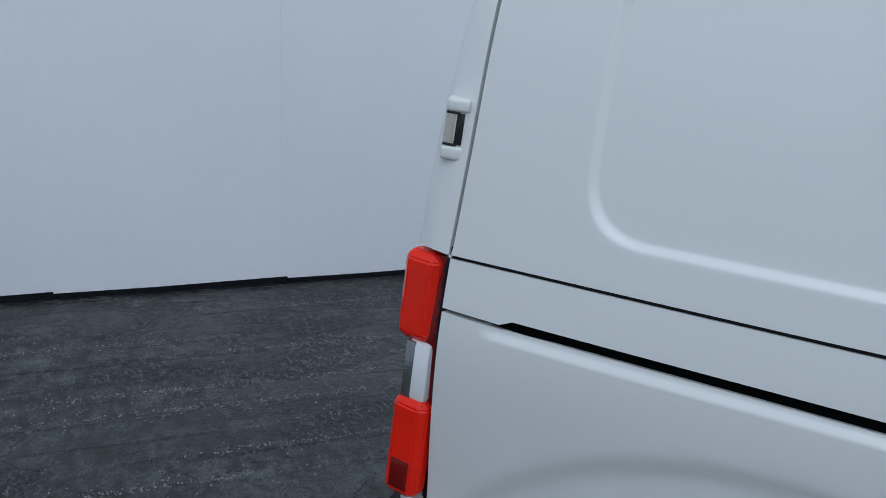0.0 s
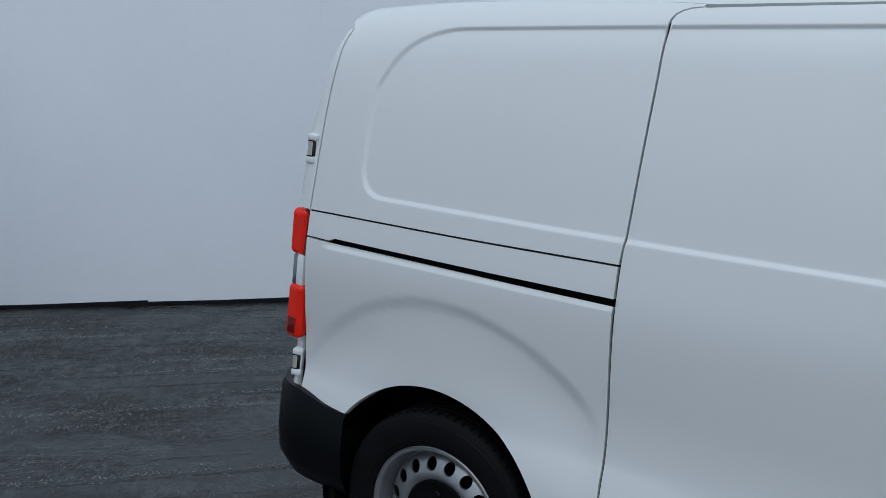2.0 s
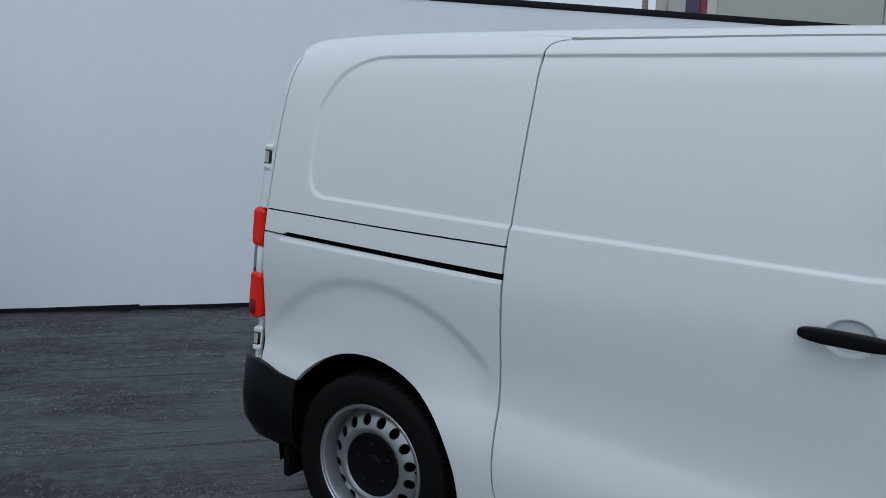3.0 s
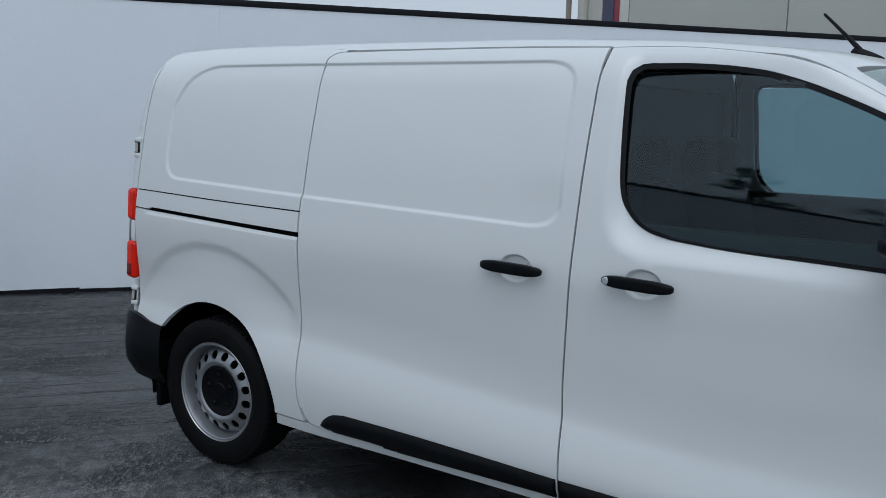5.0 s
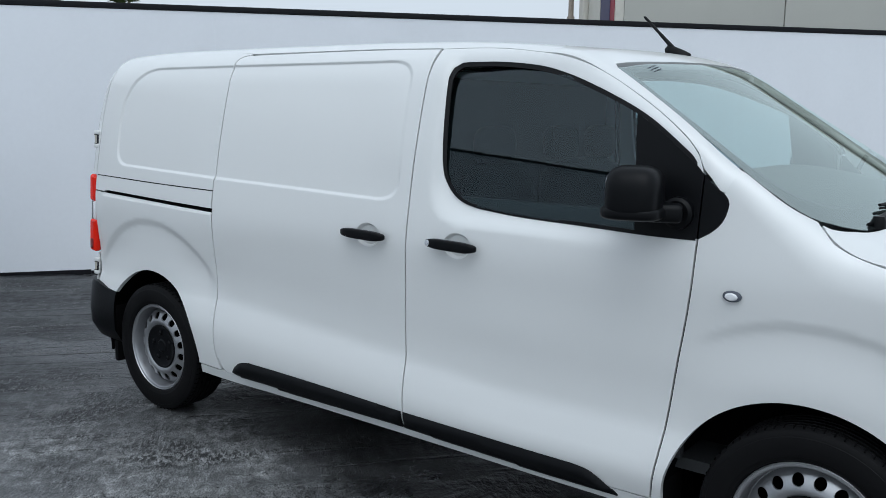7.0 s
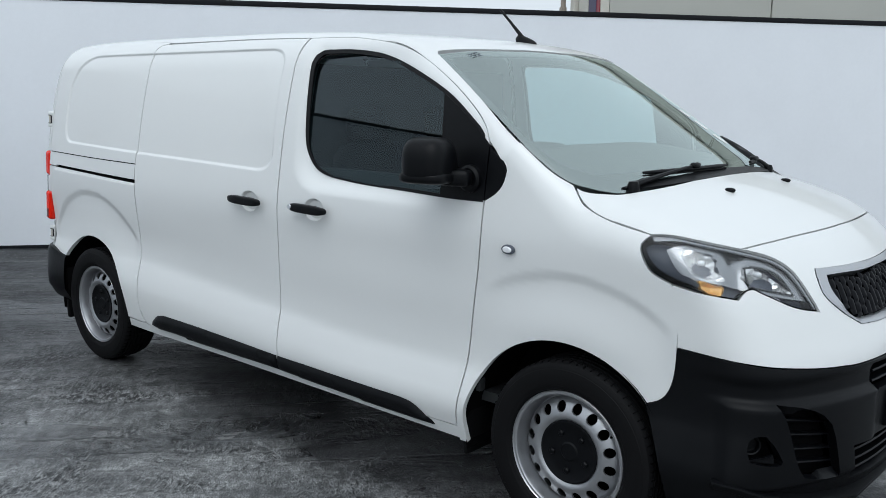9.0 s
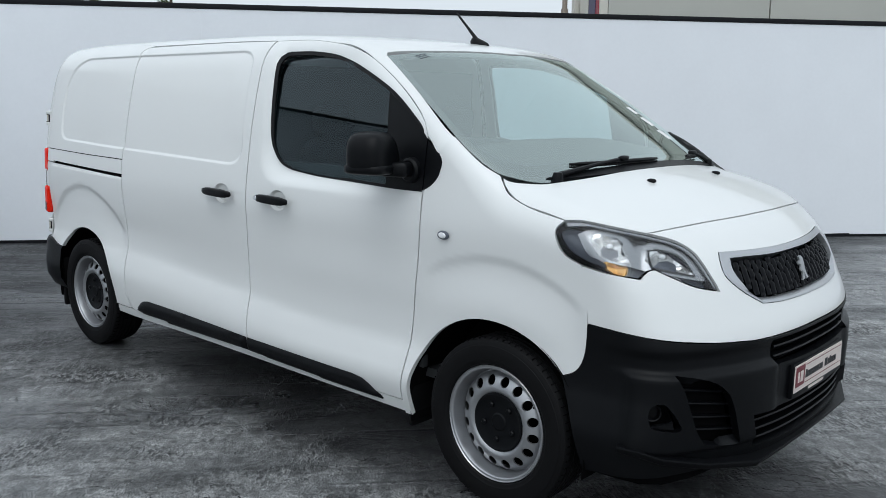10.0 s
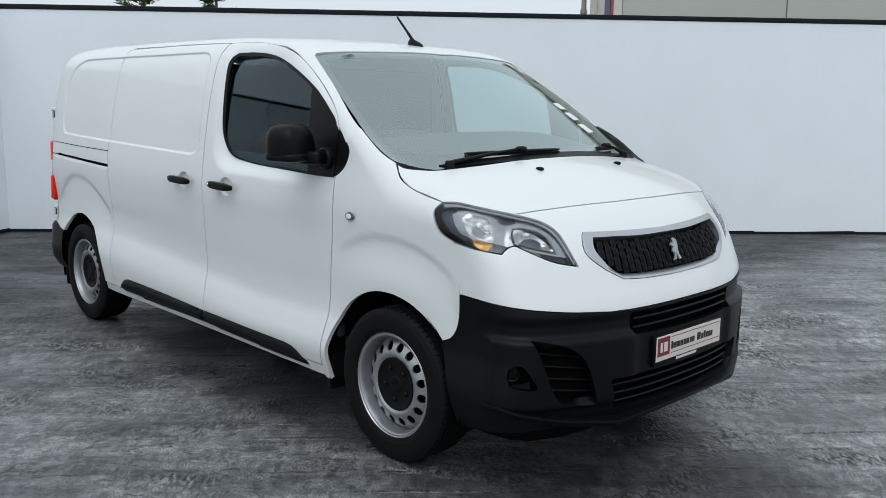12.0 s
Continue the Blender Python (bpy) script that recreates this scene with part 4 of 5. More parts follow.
# bonnet
edge_front = from_corner(spline(K((3.774, -0.706, 1.106), (3.808, -0.569, 1.116), (3.844, -0.349, 1.125), (3.862, 0.0, 1.128)), 0.03))[0][::-1, :2]
edge_lamp = from_corner(spline(K((3.774, -0.706, 1.106), (3.720, -0.764, 1.122), (3.667, -0.818, 1.136), (3.611, -0.865, 1.146), (3.550, -0.891, 1.143)), 0.03))[0][:, :2]
edge_front[-1] = edge_lamp[0]
hood_half = [edge_front.tolist(), edge_lamp.tolist(), [tuple(edge_lamp[-1]), (3.390, -0.867), (3.294, -0.858), (3.252, -0.845), (3.234, -0.832)], [(3.234, -0.832), (3.271, -0.819), (3.315, -0.772), (3.362, -0.683), (3.421, -0.433), (3.447, 0.0)]]
hood_other = [[(x, -y) for x, y in reversed(r)] for r in reversed(hood_half)]
bonnet = part("bonnet", skin(from_above, loop(0.025, *hood_half, *hood_other, inset=0.002), [], 0.03, depth=0.02), PAINT, van)
for y in (-0.30, 0.272):
    part("washer_nozzle", blob((3.560, y, from_above(np.array([[3.560, y]]))[0][0, 2] + 0.004), (0.020, 0.013, 0.009), 2.3, n=14), PLASTIC, bonnet, "small black washer nozzle")

# nose panel between bonnet, headlights and bumper
LAMP_LOW = [(3.635, -0.895, 0.998), (3.708, -0.889, 0.987), (3.761, -0.873, 0.980), (3.827, -0.828, 0.969)]
LAMP_STEP = [(3.827, -0.828, 0.969), (3.835, -0.802, 0.992), (3.848, -0.774, 0.998)]
LAMP_LOW2 = [(3.848, -0.774, 0.998), (3.889, -0.729, 0.971), (3.942, -0.657, 0.935), (3.987, -0.566, 0.914)]
LAMP_IN = [(3.987, -0.566, 0.914), (3.957, -0.577, 0.964), (3.900, -0.586, 1.035), (3.846, -0.623, 1.076), (3.774, -0.706, 1.106)]
LAMP_TOP = [(3.774, -0.706, 1.106), (3.720, -0.764, 1.122), (3.667, -0.818, 1.136), (3.611, -0.865, 1.146), (3.550, -0.891, 1.143)]
LAMP_OUT = [(3.550, -0.891, 1.143), (3.522, -0.900, 1.114), (3.532, -0.901, 1.075), (3.567, -0.899, 1.027), (3.635, -0.895, 0.998)]
BUMPER_TOP = [(3.659, -0.883, 0.795), (3.785, -0.879, 0.787), (3.888, -0.843, 0.777), (4.014, -0.667, 0.753), (4.069, -0.529, 0.743), (4.097, -0.423, 0.738), (4.14, 0.0, 0.738)]
HOOD_Z = [(3.774, -0.706, 1.106), (3.808, -0.569, 1.116), (3.844, -0.349, 1.125), (3.862, 0.0, 1.128)]
nose_half = [K(*BUMPER_TOP[::-1]), K((3.659, -0.883, 0.795), (3.657, -0.887, 0.867), (3.634, -0.893, 0.975), (3.635, -0.895, 0.998)), K(*LAMP_LOW), K(*LAMP_STEP), K(*LAMP_LOW2), K(*LAMP_IN), K(*HOOD_Z)]
nose_runs = nose_half + [mirrored(r) for r in reversed(nose_half)]
GR_OUT = [K((3.993, 0.0, 1.020), (3.986, -0.153, 1.023), (3.967, -0.325, 1.028), (3.933, -0.478, 1.034)), K((3.933, -0.478, 1.034), (3.950, -0.501, 1.007), (3.982, -0.514, 0.956), (4.025, -0.459, 0.900), (4.064, -0.373, 0.851)), K((4.064, -0.373, 0.851), (4.081, -0.279, 0.844), (4.091, -0.159, 0.840), (4.096, 0.0, 0.838))]
GR_IN = [K((4.010, 0.0, 0.999), (4.004, -0.178, 1.000), (3.981, -0.344, 1.007), (3.960, -0.447, 1.010)), K((3.960, -0.447, 1.010), (3.983, -0.468, 0.974), (4.015, -0.448, 0.927), (4.054, -0.379, 0.876)), K((4.054, -0.379, 0.876), (4.073, -0.269, 0.868), (4.083, -0.147, 0.866), (4.086, 0.0, 0.865))]
sym = lambda runs: runs + [mirrored(r) for r in reversed(runs)]
gr_out, gr_in = loop(0.02, *sym(GR_OUT)), loop(0.02, *sym(GR_IN))
part("nose_panel", skin(from_corner, loop(0.02, *nose_runs, inset=GAP * 0.85), [gr_out], 0.022), PAINT, van)
strip("joint", from_corner, K(*HOOD_Z) + mirrored(K(*HOOD_Z)), 0.03, -0.016, SEAL, False)
strip("joint", from_corner, K((3.655, -0.880, 0.740), (3.657, -0.887, 0.867), (3.634, -0.893, 0.975)), 0.03, -0.016, SEAL, False)
strip("joint", from_corner, mirrored(K((3.655, -0.880, 0.740), (3.657, -0.887, 0.867), (3.634, -0.893, 0.975))), 0.03, -0.016, SEAL, False)
strip("joint", from_side, S((3.530, -0.867, 1.145), (3.389, -0.869, 1.172), (3.294, -0.861, 1.210), (3.252, -0.847, 1.247)), 0.03, -0.013, SEAL, False)
strip("joint", from_side, S((3.530, -0.867, 1.145), (3.389, -0.869, 1.172), (3.294, -0.861, 1.210), (3.252, -0.847, 1.247)), 0.03, -0.013, SEAL, True)

# grille
gr_edge = loop(0.006, *sym(GR_OUT))


def frame_dish(uv):
    """A thin bright rim; inside it the lower ledge of the surround falls back towards the grille."""
    d = np.min(np.hypot(uv[:, None, 0] - gr_edge[None, :, 0], uv[:, None, 1] - gr_edge[None, :, 1]), axis=1)
    ledge = step(0.93, 0.885, uv[:, 1])
    return 0.005 - 0.004 * step(0.004, 0.0, d) - 0.030 * ledge * np.clip((d - 0.006) / 0.026, 0, 1)


frame_ob = part("grille_frame", skin(from_corner, loop(0.008, *sym(GR_OUT), inset=0.0015), [gr_in], 0.006, off=frame_dish, depth=0.05, shade=True), FRAME_SILVER, van, "satin silver grille surround")
part("grille_back", skin(from_corner, gr_in, [], 0.04, off=-0.045, depth=0), DARK, frame_ob, "black mesh behind the grille")
cu = 0.92 * math.pi / 2
for col in range(-12, 13):
    u = cu + col * 0.0375
    zs = np.linspace(0.86, 1.03, 120)
    ok = inside(gr_in, np.c_[np.full(120, u - 0.015), zs]) & inside(gr_in, np.c_[np.full(120, u + 0.015), zs])
    if ok.sum() < 14:
        continue
    zs = np.arange(zs[ok][0] + 0.003, zs[ok][-1] - 0.002, 0.0075)
    wave = 0.0006 * np.sign(np.sin(2 * math.pi * zs / 0.072 + (math.pi if col % 2 else 0)))
    poly = np.vstack([np.c_[u + 0.0155 + wave, zs], np.c_[u - 0.0155 + wave, zs][::-1]])
    bulge = lambda uv, u=u, odd=col % 2: -0.014 + 0.009 * np.cos((uv[:, 0] - u) / 0.0185 * math.pi / 2) - 0.006 * (np.abs(np.sin(math.pi * (uv[:, 1] + (0.018 if odd else 0.0)) / 0.036)) < 0.20)
    part("grille_bar", skin(from_corner, poly, [], 0.0065, off=bulge, depth=0.03, shade=True), GRILLE_BLACK, frame_ob)
# upright badge
badge = [(-0.030, -0.045), (-0.008, -0.042), (-0.004, -0.020), (0.010, -0.044), (0.030, -0.042), (0.020, -0.028), (0.016, -0.005), (0.022, 0.018), (0.020, 0.040), (0.004, 0.050), (-0.014, 0.044), (-0.012, 0.030), (-0.026, 0.030), (-0.030, 0.018), (-0.014, 0.012), (-0.024, 0.002), (-0.026, -0.010), (-0.012, -0.012), (-0.018, -0.030)]
p, n = from_corner(np.array([[cu, 0.930]]))
part("badge", plate(badge, 0.008, Matrix.Translation(Vector(p[0]) + Vector((0.004, 0, 0))) @ Matrix(((0, 0, 1, 0), (1, 0, 0, 0), (0, 1, 0, 0), (0, 0, 0, 1))) @ Matrix.Rotation(radians(-20), 4, "X"), 0.002), DULL_SILVER, frame_ob, "upright silver badge")


# headlights
def headlight(flip):
    runs = [K(*LAMP_LOW), K(*LAMP_STEP), K(*LAMP_LOW2), K(*LAMP_IN), K(*LAMP_TOP), K(*LAMP_OUT)]
    edge = lambda k: loop(0.012, *runs, inset=k)
    lamp = part("headlight", skin(from_corner, edge(0.003), [], 0.02, off=-0.050, depth=-0.046, flip=flip), SMOKE, van, "clear headlight with chrome reflectors")

    def bowl(pts, deep, mat, name, label, flute=0.0):
        poly = loop(0.006, *pts)
        c = poly.mean(0)
        size = np.abs(poly - c).max(0)

        def dish(uv):
            r = np.minimum(np.hypot((uv[:, 0] - c[0]) / size[0], (uv[:, 1] - c[1]) / size[1]), 1)
            # stepped facets of the pressed reflector
            facet = ((uv[:, 1] / 0.017) % 1.0 - 0.5) + 0.6 * (((uv[:, 0] - c[0]) / 0.030) % 1.0 - 0.5)
            return -0.014 - deep * (1 - r ** 2) + flute * facet
        return part(name, skin(from_corner, poly, [], 0.0042, off=dish, depth=0.012, flip=flip, shade=True), mat, lamp, label)
    main = [K((3.649, -0.864, 1.105), (3.658, -0.850, 1.114), (3.686, -0.832, 1.112), (3.722, -0.806, 1.104), (3.745, -0.804, 1.088)), K((3.745, -0.804, 1.088), (3.757, -0.823, 1.062), (3.787, -0.827, 1.023)), K((3.787, -0.827, 1.023), (3.746, -0.861, 1.027), (3.694, -0.884, 1.038)), K((3.694, -0.884, 1.038), (3.671, -0.882, 1.065), (3.649, -0.864, 1.105))]
    dip = [K((3.808, -0.745, 1.065), (3.825, -0.705, 1.065), (3.861, -0.657, 1.050), (3.890, -0.635, 1.027), (3.915, -0.630, 0.997), (3.937, -0.627, 0.967)), K((3.937, -0.627, 0.967), (3.897, -0.696, 0.984), (3.843, -0.771, 1.003)), K((3.843, -0.771, 1.003), (3.823, -0.766, 1.036), (3.808, -0.745, 1.065))]
    rim = [K((3.598, -0.877, 1.110), (3.636, -0.852, 1.127), (3.697, -0.806, 1.124), (3.779, -0.732, 1.099), (3.845, -0.655, 1.072), (3.884, -0.618, 1.046), (3.921, -0.596, 1.010), (3.962, -0.590, 0.953)), K((3.958, -0.594, 0.953), (3.940, -0.630, 0.959), (3.900, -0.700, 0.975), (3.844, -0.777, 0.996), (3.823, -0.797, 1.007)), K((3.823, -0.797, 1.007), (3.749, -0.863, 1.019), (3.663, -0.894, 1.032)), K((3.663, -0.894, 1.032), (3.636, -0.893, 1.055), (3.598, -0.877, 1.110))]
    holes = [loop(0.006, *main), loop(0.006, *dip)]
    cm, cd = holes[0].mean(0), holes[1].mean(0)

    def bezel_form(uv):
        """The bezel is hollow between the bowls and stands up along its rim."""
        between = np.exp(-(((uv[:, 0] - 0.5 * cm[0] - 0.5 * cd[0]) / 0.030) ** 2))
        return -0.016 - 0.016 * between
    part("bezel", skin(from_corner, loop(0.008, *rim), holes, 0.006, off=bezel_form, depth=0.014, flip=flip, shade=True), BEZEL, lamp, "silver grey bezel")
    bowl(main, 0.050, REFLECTOR, "reflector", "main beam reflector", 0.006)
    bowl(dip, 0.048, REFLECTOR, "reflector", "dipped beam reflector", 0.003)
    ring = loop(0.006, *dip)
    part("shade_ring", skin(from_corner, ring, [loop(0.006, *dip, inset=0.006)], 0.006, off=-0.013, depth=0.01, flip=flip), GLOSS_BLACK, lamp, "thin black ring round the dipped beam")
    bowl([K((3.717, -0.880, 1.023), (3.749, -0.864, 1.016), (3.782, -0.844, 1.007)), K((3.782, -0.844, 1.007), (3.783, -0.857, 0.981), (3.758, -0.872, 0.982), (3.727, -0.883, 0.995)), K((3.727, -0.883, 0.995), (3.717, -0.880, 1.023))], 0.018, AMBER, "indicator", "amber indicator", 0.004)
    fin = loop(0.006, K((3.885, -0.728, 0.978), (3.907, -0.697, 0.967), (3.919, -0.690, 0.950)), K((3.919, -0.690, 0.950), (3.900, -0.716, 0.962), (3.885, -0.728, 0.978)))
    part("fin", skin(from_corner, fin, [], 0.006, off=-0.012, depth=0.008, flip=flip), BEZEL, lamp)
    inner = loop(0.012, K(*LAMP_IN), K(*LAMP_TOP), K((3.550, -0.891, 1.143), (3.565, -0.896, 1.124)), K((3.565, -0.896, 1.124), (3.626, -0.876, 1.131), (3.679, -0.835, 1.124), (3.784, -0.721, 1.094), (3.853, -0.639, 1.065), (3.905, -0.604, 1.023), (3.957, -0.591, 0.955), (3.978, -0.582, 0.923)), K((3.978, -0.582, 0.923), (3.987, -0.566, 0.914)), inset=0.003)
    part("light_guide", skin(from_corner, inner, [], 0.006, off=-0.006, depth=0.006, flip=flip), BEZEL, lamp, "clear running light strip")
    for x, y, z in ((3.700, -0.82, 1.062), (3.838, -0.700, 1.028)):
        s = 1 if flip else -1
        part("bulb", blob((x - 0.012, -s * y + (0.012 * -s), z), (0.014, 0.010, 0.010), 2, n=12), CLEAR_WHITE, lamp, "glass bulb")
    part("lens", skin(from_corner, edge(0.002), [], 0.02, off=0.0, depth=0, flip=flip), LENS_GLASS, lamp, "clear moulded lens")


headlight(False)
headlight(True)

# front bumper
vent = [K((3.956, -0.795, 0.654), (4.002, -0.716, 0.639), (4.036, -0.645, 0.609), (4.054, -0.600, 0.570)), K((4.054, -0.600, 0.570), (4.063, -0.574, 0.516), (4.069, -0.553, 0.449), (4.072, -0.531, 0.380)), K((4.072, -0.531, 0.380), (4.046, -0.610, 0.388), (4.014, -0.686, 0.405)), K((4.014, -0.686, 0.405), (4.001, -0.715, 0.448), (3.989, -0.741, 0.518), (3.974, -0.770, 0.602), (3.956, -0.795, 0.654))]
fog = [K((3.898, -0.849, 0.540), (3.914, -0.837, 0.556), (3.936, -0.818, 0.557)), K((3.936, -0.818, 0.557), (3.956, -0.797, 0.522), (3.971, -0.771, 0.473)), K((3.971, -0.771, 0.473), (3.966, -0.780, 0.461), (3.937, -0.823, 0.465), (3.905, -0.851, 0.474)), K((3.905, -0.851, 0.474), (3.895, -0.854, 0.510), (3.898, -0.849, 0.540))]
upper = [K((4.14, 0.0, 0.728), (4.129, -0.209, 0.727), (4.108, -0.377, 0.727)), K((4.108, -0.377, 0.727), (4.113, -0.378, 0.665), (4.117, -0.363, 0.637)), K((4.117, -0.363, 0.637), (4.135, -0.211, 0.631), (4.14, 0.0, 0.628))]
lower = [K((4.14, 0.0, 0.470), (4.131, -0.243, 0.472), (4.091, -0.480, 0.474)), K((4.091, -0.480, 0.474), (4.094, -0.463, 0.409), (4.089, -0.443, 0.345)), K((4.089, -0.443, 0.345), (4.119, -0.237, 0.340), (4.12, 0.0, 0.335))]
bump_half = [K(*BUMPER_TOP[::-1]), K((3.659, -0.883, 0.795), (3.651, -0.878, 0.700), (3.634, -0.879, 0.640), (3.601, -0.882, 0.603), (3.564, -0.885, 0.586)), K((3.564, -0.885, 0.586), (3.598, -0.894, 0.500), (3.638, -0.907, 0.380), (3.654, -0.868, 0.255)), K((3.654, -0.868, 0.255), (3.827, -0.858, 0.270), (3.981, -0.689, 0.287), (4.073, -0.432, 0.297), (4.09, 0.0, 0.290))]
vent_l, fog_l = loop(0.015, *vent), loop(0.012, *fog)
vent_r, fog_r = loop(0.015, *[mirrored(r) for r in reversed(vent)]), loop(0.012, *[mirrored(r) for r in reversed(fog)])
up_l, low_l = loop(0.015, *sym(upper)), loop(0.015, *sym(lower))


def bumper_lift(uv):
    """The bumper's own relief: a brow, a hollow under it, and the lamp panel that stands proud below."""
    u = np.minimum(uv[:, 0], 2 * cu - uv[:, 0])
    z = uv[:, 1]
    wide = step(0.50, 0.60, u) * step(1.24, 1.10, u)
    hollow = wide * step(0.735, 0.700, z) * step(0.640, 0.668, z)
    panel = step(0.555, 0.585, u) * step(1.14, 1.08, u) * step(0.662, 0.636, z) * step(0.370, 0.386, z)
    brow = step(0.42, 0.55, u) * step(0.790, 0.755, z) * step(0.700, 0.735, z)
    corner = step(1.15, 0.80, u) * step(0.36, 0.50, u)
    return 0.006 - 0.009 * corner - 0.011 * hollow + 0.015 * panel + 0.002 * brow


lift_rows = np.vstack([np.c_[np.arange(0.40, 2 * cu - 0.40, 0.014), np.full(len(np.arange(0.40, 2 * cu - 0.40, 0.014)), z)] for z in (0.370, 0.378, 0.386, 0.636, 0.644, 0.652, 0.660, 0.668, 0.700, 0.709, 0.718, 0.727, 0.735, 0.745, 0.755)])
bumper = part("front_bumper", skin(from_corner, loop(0.018, *sym(bump_half), inset=0.002), [vent_l, vent_r, fog_l, fog_r, up_l, low_l], 0.014, off=bumper_lift, depth=0.035, rows=lift_rows, shade=True), PLASTIC, van, "black plastic front bumper")
for poly in (vent_l, vent_r, up_l, low_l, fog_l, fog_r):
    grow = poly + (poly - poly.mean(0)) * 0.12
    part("opening_back", skin(from_corner, grow, [], 0.05, off=-0.05, depth=-0.03), DARK, bumper)


def slat(u0, u1, z0, z1, off, thick=0.009, wide=0.03):
    """A thin bar across an opening that follows the nose."""
    n = 14
    u = np.linspace(u0, u1, n)
    z = np.linspace(z0, z1, n)
    p, nn = from_corner(np.c_[u, z])
    bm = bmesh.new()
    rows = []
    for a, b in zip(p, nn):
        b = Vector((b[0], b[1], 0)).normalized()
        f = Vector(a) + b * off
        rows.append([bm.verts.new(f + b * dx + Vector((0, 0, dz))) for dx, dz in ((0, -thick / 2), (0.003, 0), (0, thick / 2), (-wide, thick / 2), (-wide, -thick / 2))])
    for a, b in zip(rows, rows[1:]):
        for k in range(5):
            bm.faces.new((a[k], a[(k + 1) % 5], b[(k + 1) % 5], b[k]))
    bm.faces.new(rows[0])
    bm.faces.new(rows[-1][::-1])
    bmesh.ops.recalc_face_normals(bm, faces=bm.faces)
    return smooth(bm)


ku = lambda x, y: 0.92 * math.atan2(x - 3.2, -y)
for z in (0.662, 0.697):
    a = ku(4.105, -0.355)
    part("slat", slat(a, 2 * cu - a, z, z, -0.006), PLASTIC, bumper)
for z in (0.370, 0.405, 0.440):
    a = ku(4.08, -0.445)
    part("slat", slat(a, 2 * cu - a, z, z, -0.008), PLASTIC, bumper)
for p0, p1 in (((3.974, -0.770, 0.602), (4.054, -0.600, 0.569)), ((3.985, -0.750, 0.551), (4.061, -0.578, 0.522)), ((3.993, -0.732, 0.500), (4.065, -0.566, 0.474)), ((4.001, -0.716, 0.453), (4.071, -0.546, 0.427))):
    a, b = ku(*p0[:2]), ku(*p1[:2])
    part("slat", slat(a - 0.012, b + 0.012, p0[2], p1[2], -0.016, 0.007), PLASTIC, bumper)
    part("slat", slat(2 * cu - b - 0.012, 2 * cu - a + 0.012, p1[2], p0[2], -0.016, 0.007), PLASTIC, bumper)
for y in (-1, 1):
    away = Vector((0.62, y * 0.785, 0)).normalized()
    facing = away.to_track_quat("Z", "Y").to_matrix().to_4x4()
    at = Matrix.Translation(Vector((3.906, y * 0.842, 0.522))) @ facing
    fog_ob = part("fog_lamp", lathe([(0.0, -0.030), (0.020, -0.030), (0.024, -0.026), (0.026, -0.010), (0.030, -0.008), (0.031, -0.020)], 32, at), PLASTIC, bumper, "small round recessed fog lamp")
    # the pocket's floor rises outwards like a tongue
    tongue = plate([(-0.045, -0.046), (0.052, -0.050), (0.046, -0.020), (0.022, -0.030), (-0.010, -0.036)], 0.014, Matrix.Translation(Vector((3.924, y * 0.832, 0.517)) - away * 0.014) @ (facing if y < 0 else facing @ Matrix.Diagonal((-1, 1, 1, 1))), 0.003)
    part("pocket_floor", tongue, PLASTIC, bumper)


# chin of the bumper: straight across the front, swept up round the corners
def lip():
    side = [(3.80, -0.885, 0.405), (3.87, -0.868, 0.402), (3.93, -0.815, 0.376), (4.01, -0.655, 0.335), (4.098, -0.442, 0.306)]
    half = [Vector(p) for p in side] + [Vector((4.108, -0.22, 0.310)), Vector((4.112, 0.0, 0.312))]
    pts = half + [Vector((p.x, -p.y, p.z)) for p in reversed(half[:-1])]
    bm = bmesh.new()
    rows = []
    for p in pts:
        inward = (Vector((3.45, p.y * 0.25, 0)) - Vector((p.x, p.y, 0))).normalized()
        rows.append([bm.verts.new(p + inward * a + Vector((0, 0, z))) for a, z in ((0.030, 0.008), (-0.022, 0.0), (-0.033, -0.003), (-0.034, -0.009), (-0.018, -0.030), (0.015, -0.044), (0.12, -0.062))])
    for a, b in zip(rows, rows[1:]):
        for k in range(6):
            bm.faces.new((a[k], b[k], b[k + 1], a[k + 1]))
    bm.faces.new(rows[0])
    bm.faces.new(rows[-1][::-1])
    bmesh.ops.recalc_face_normals(bm, faces=bm.faces)
    return smooth(bm, 20)


part("lip", lip(), PLASTIC, bumper, "protruding lower lip")

# dealer plate in the place of a number plate: bars stand for its writing
pm = Matrix.Translation((4.150, 0.0, 0.552)) @ Matrix(((0, 0, 1, 0), (1, 0, 0, 0), (0, 1, 0, 0), (0, 0, 0, 1)))
holder = part("plate_holder", box((-0.262, -0.066, -0.02), (0.262, 0.062, 0.004), 0.003, pm), PLASTIC, bumper, "black plate holder")
rect = lambda x0, y0, x1, y1: [(x0, y0), (x1, y0), (x1, y1), (x0, y1)]
face = part("number_plate", plate(rect(-0.252, -0.046, 0.252, 0.056), 0.003, pm @ Matrix.Translation((0, 0, 0.004)), 0.0008), PLATE_WHITE, bumper, "pale dealer plate with dark bars")
up = pm @ Matrix.Translation((0, 0, 0.0075))
part("emblem_field", plate(rect(-0.246, -0.026, -0.158, 0.050), 0.0012, up), PLATE_RED, face)
for x0, x1 in ((-0.228, -0.212), (-0.202, -0.176)):
    part("bar", plate(rect(x0, -0.010, x1, 0.030), 0.001, up @ Matrix.Translation((0, 0, 0.0014))), PLATE_WHITE, face)
for y in (-0.024, 0.044):
    part("line", plate(rect(-0.146, y - 0.0012, 0.244, y + 0.0012), 0.001, up), PLATE_RED, face)
at = -0.146
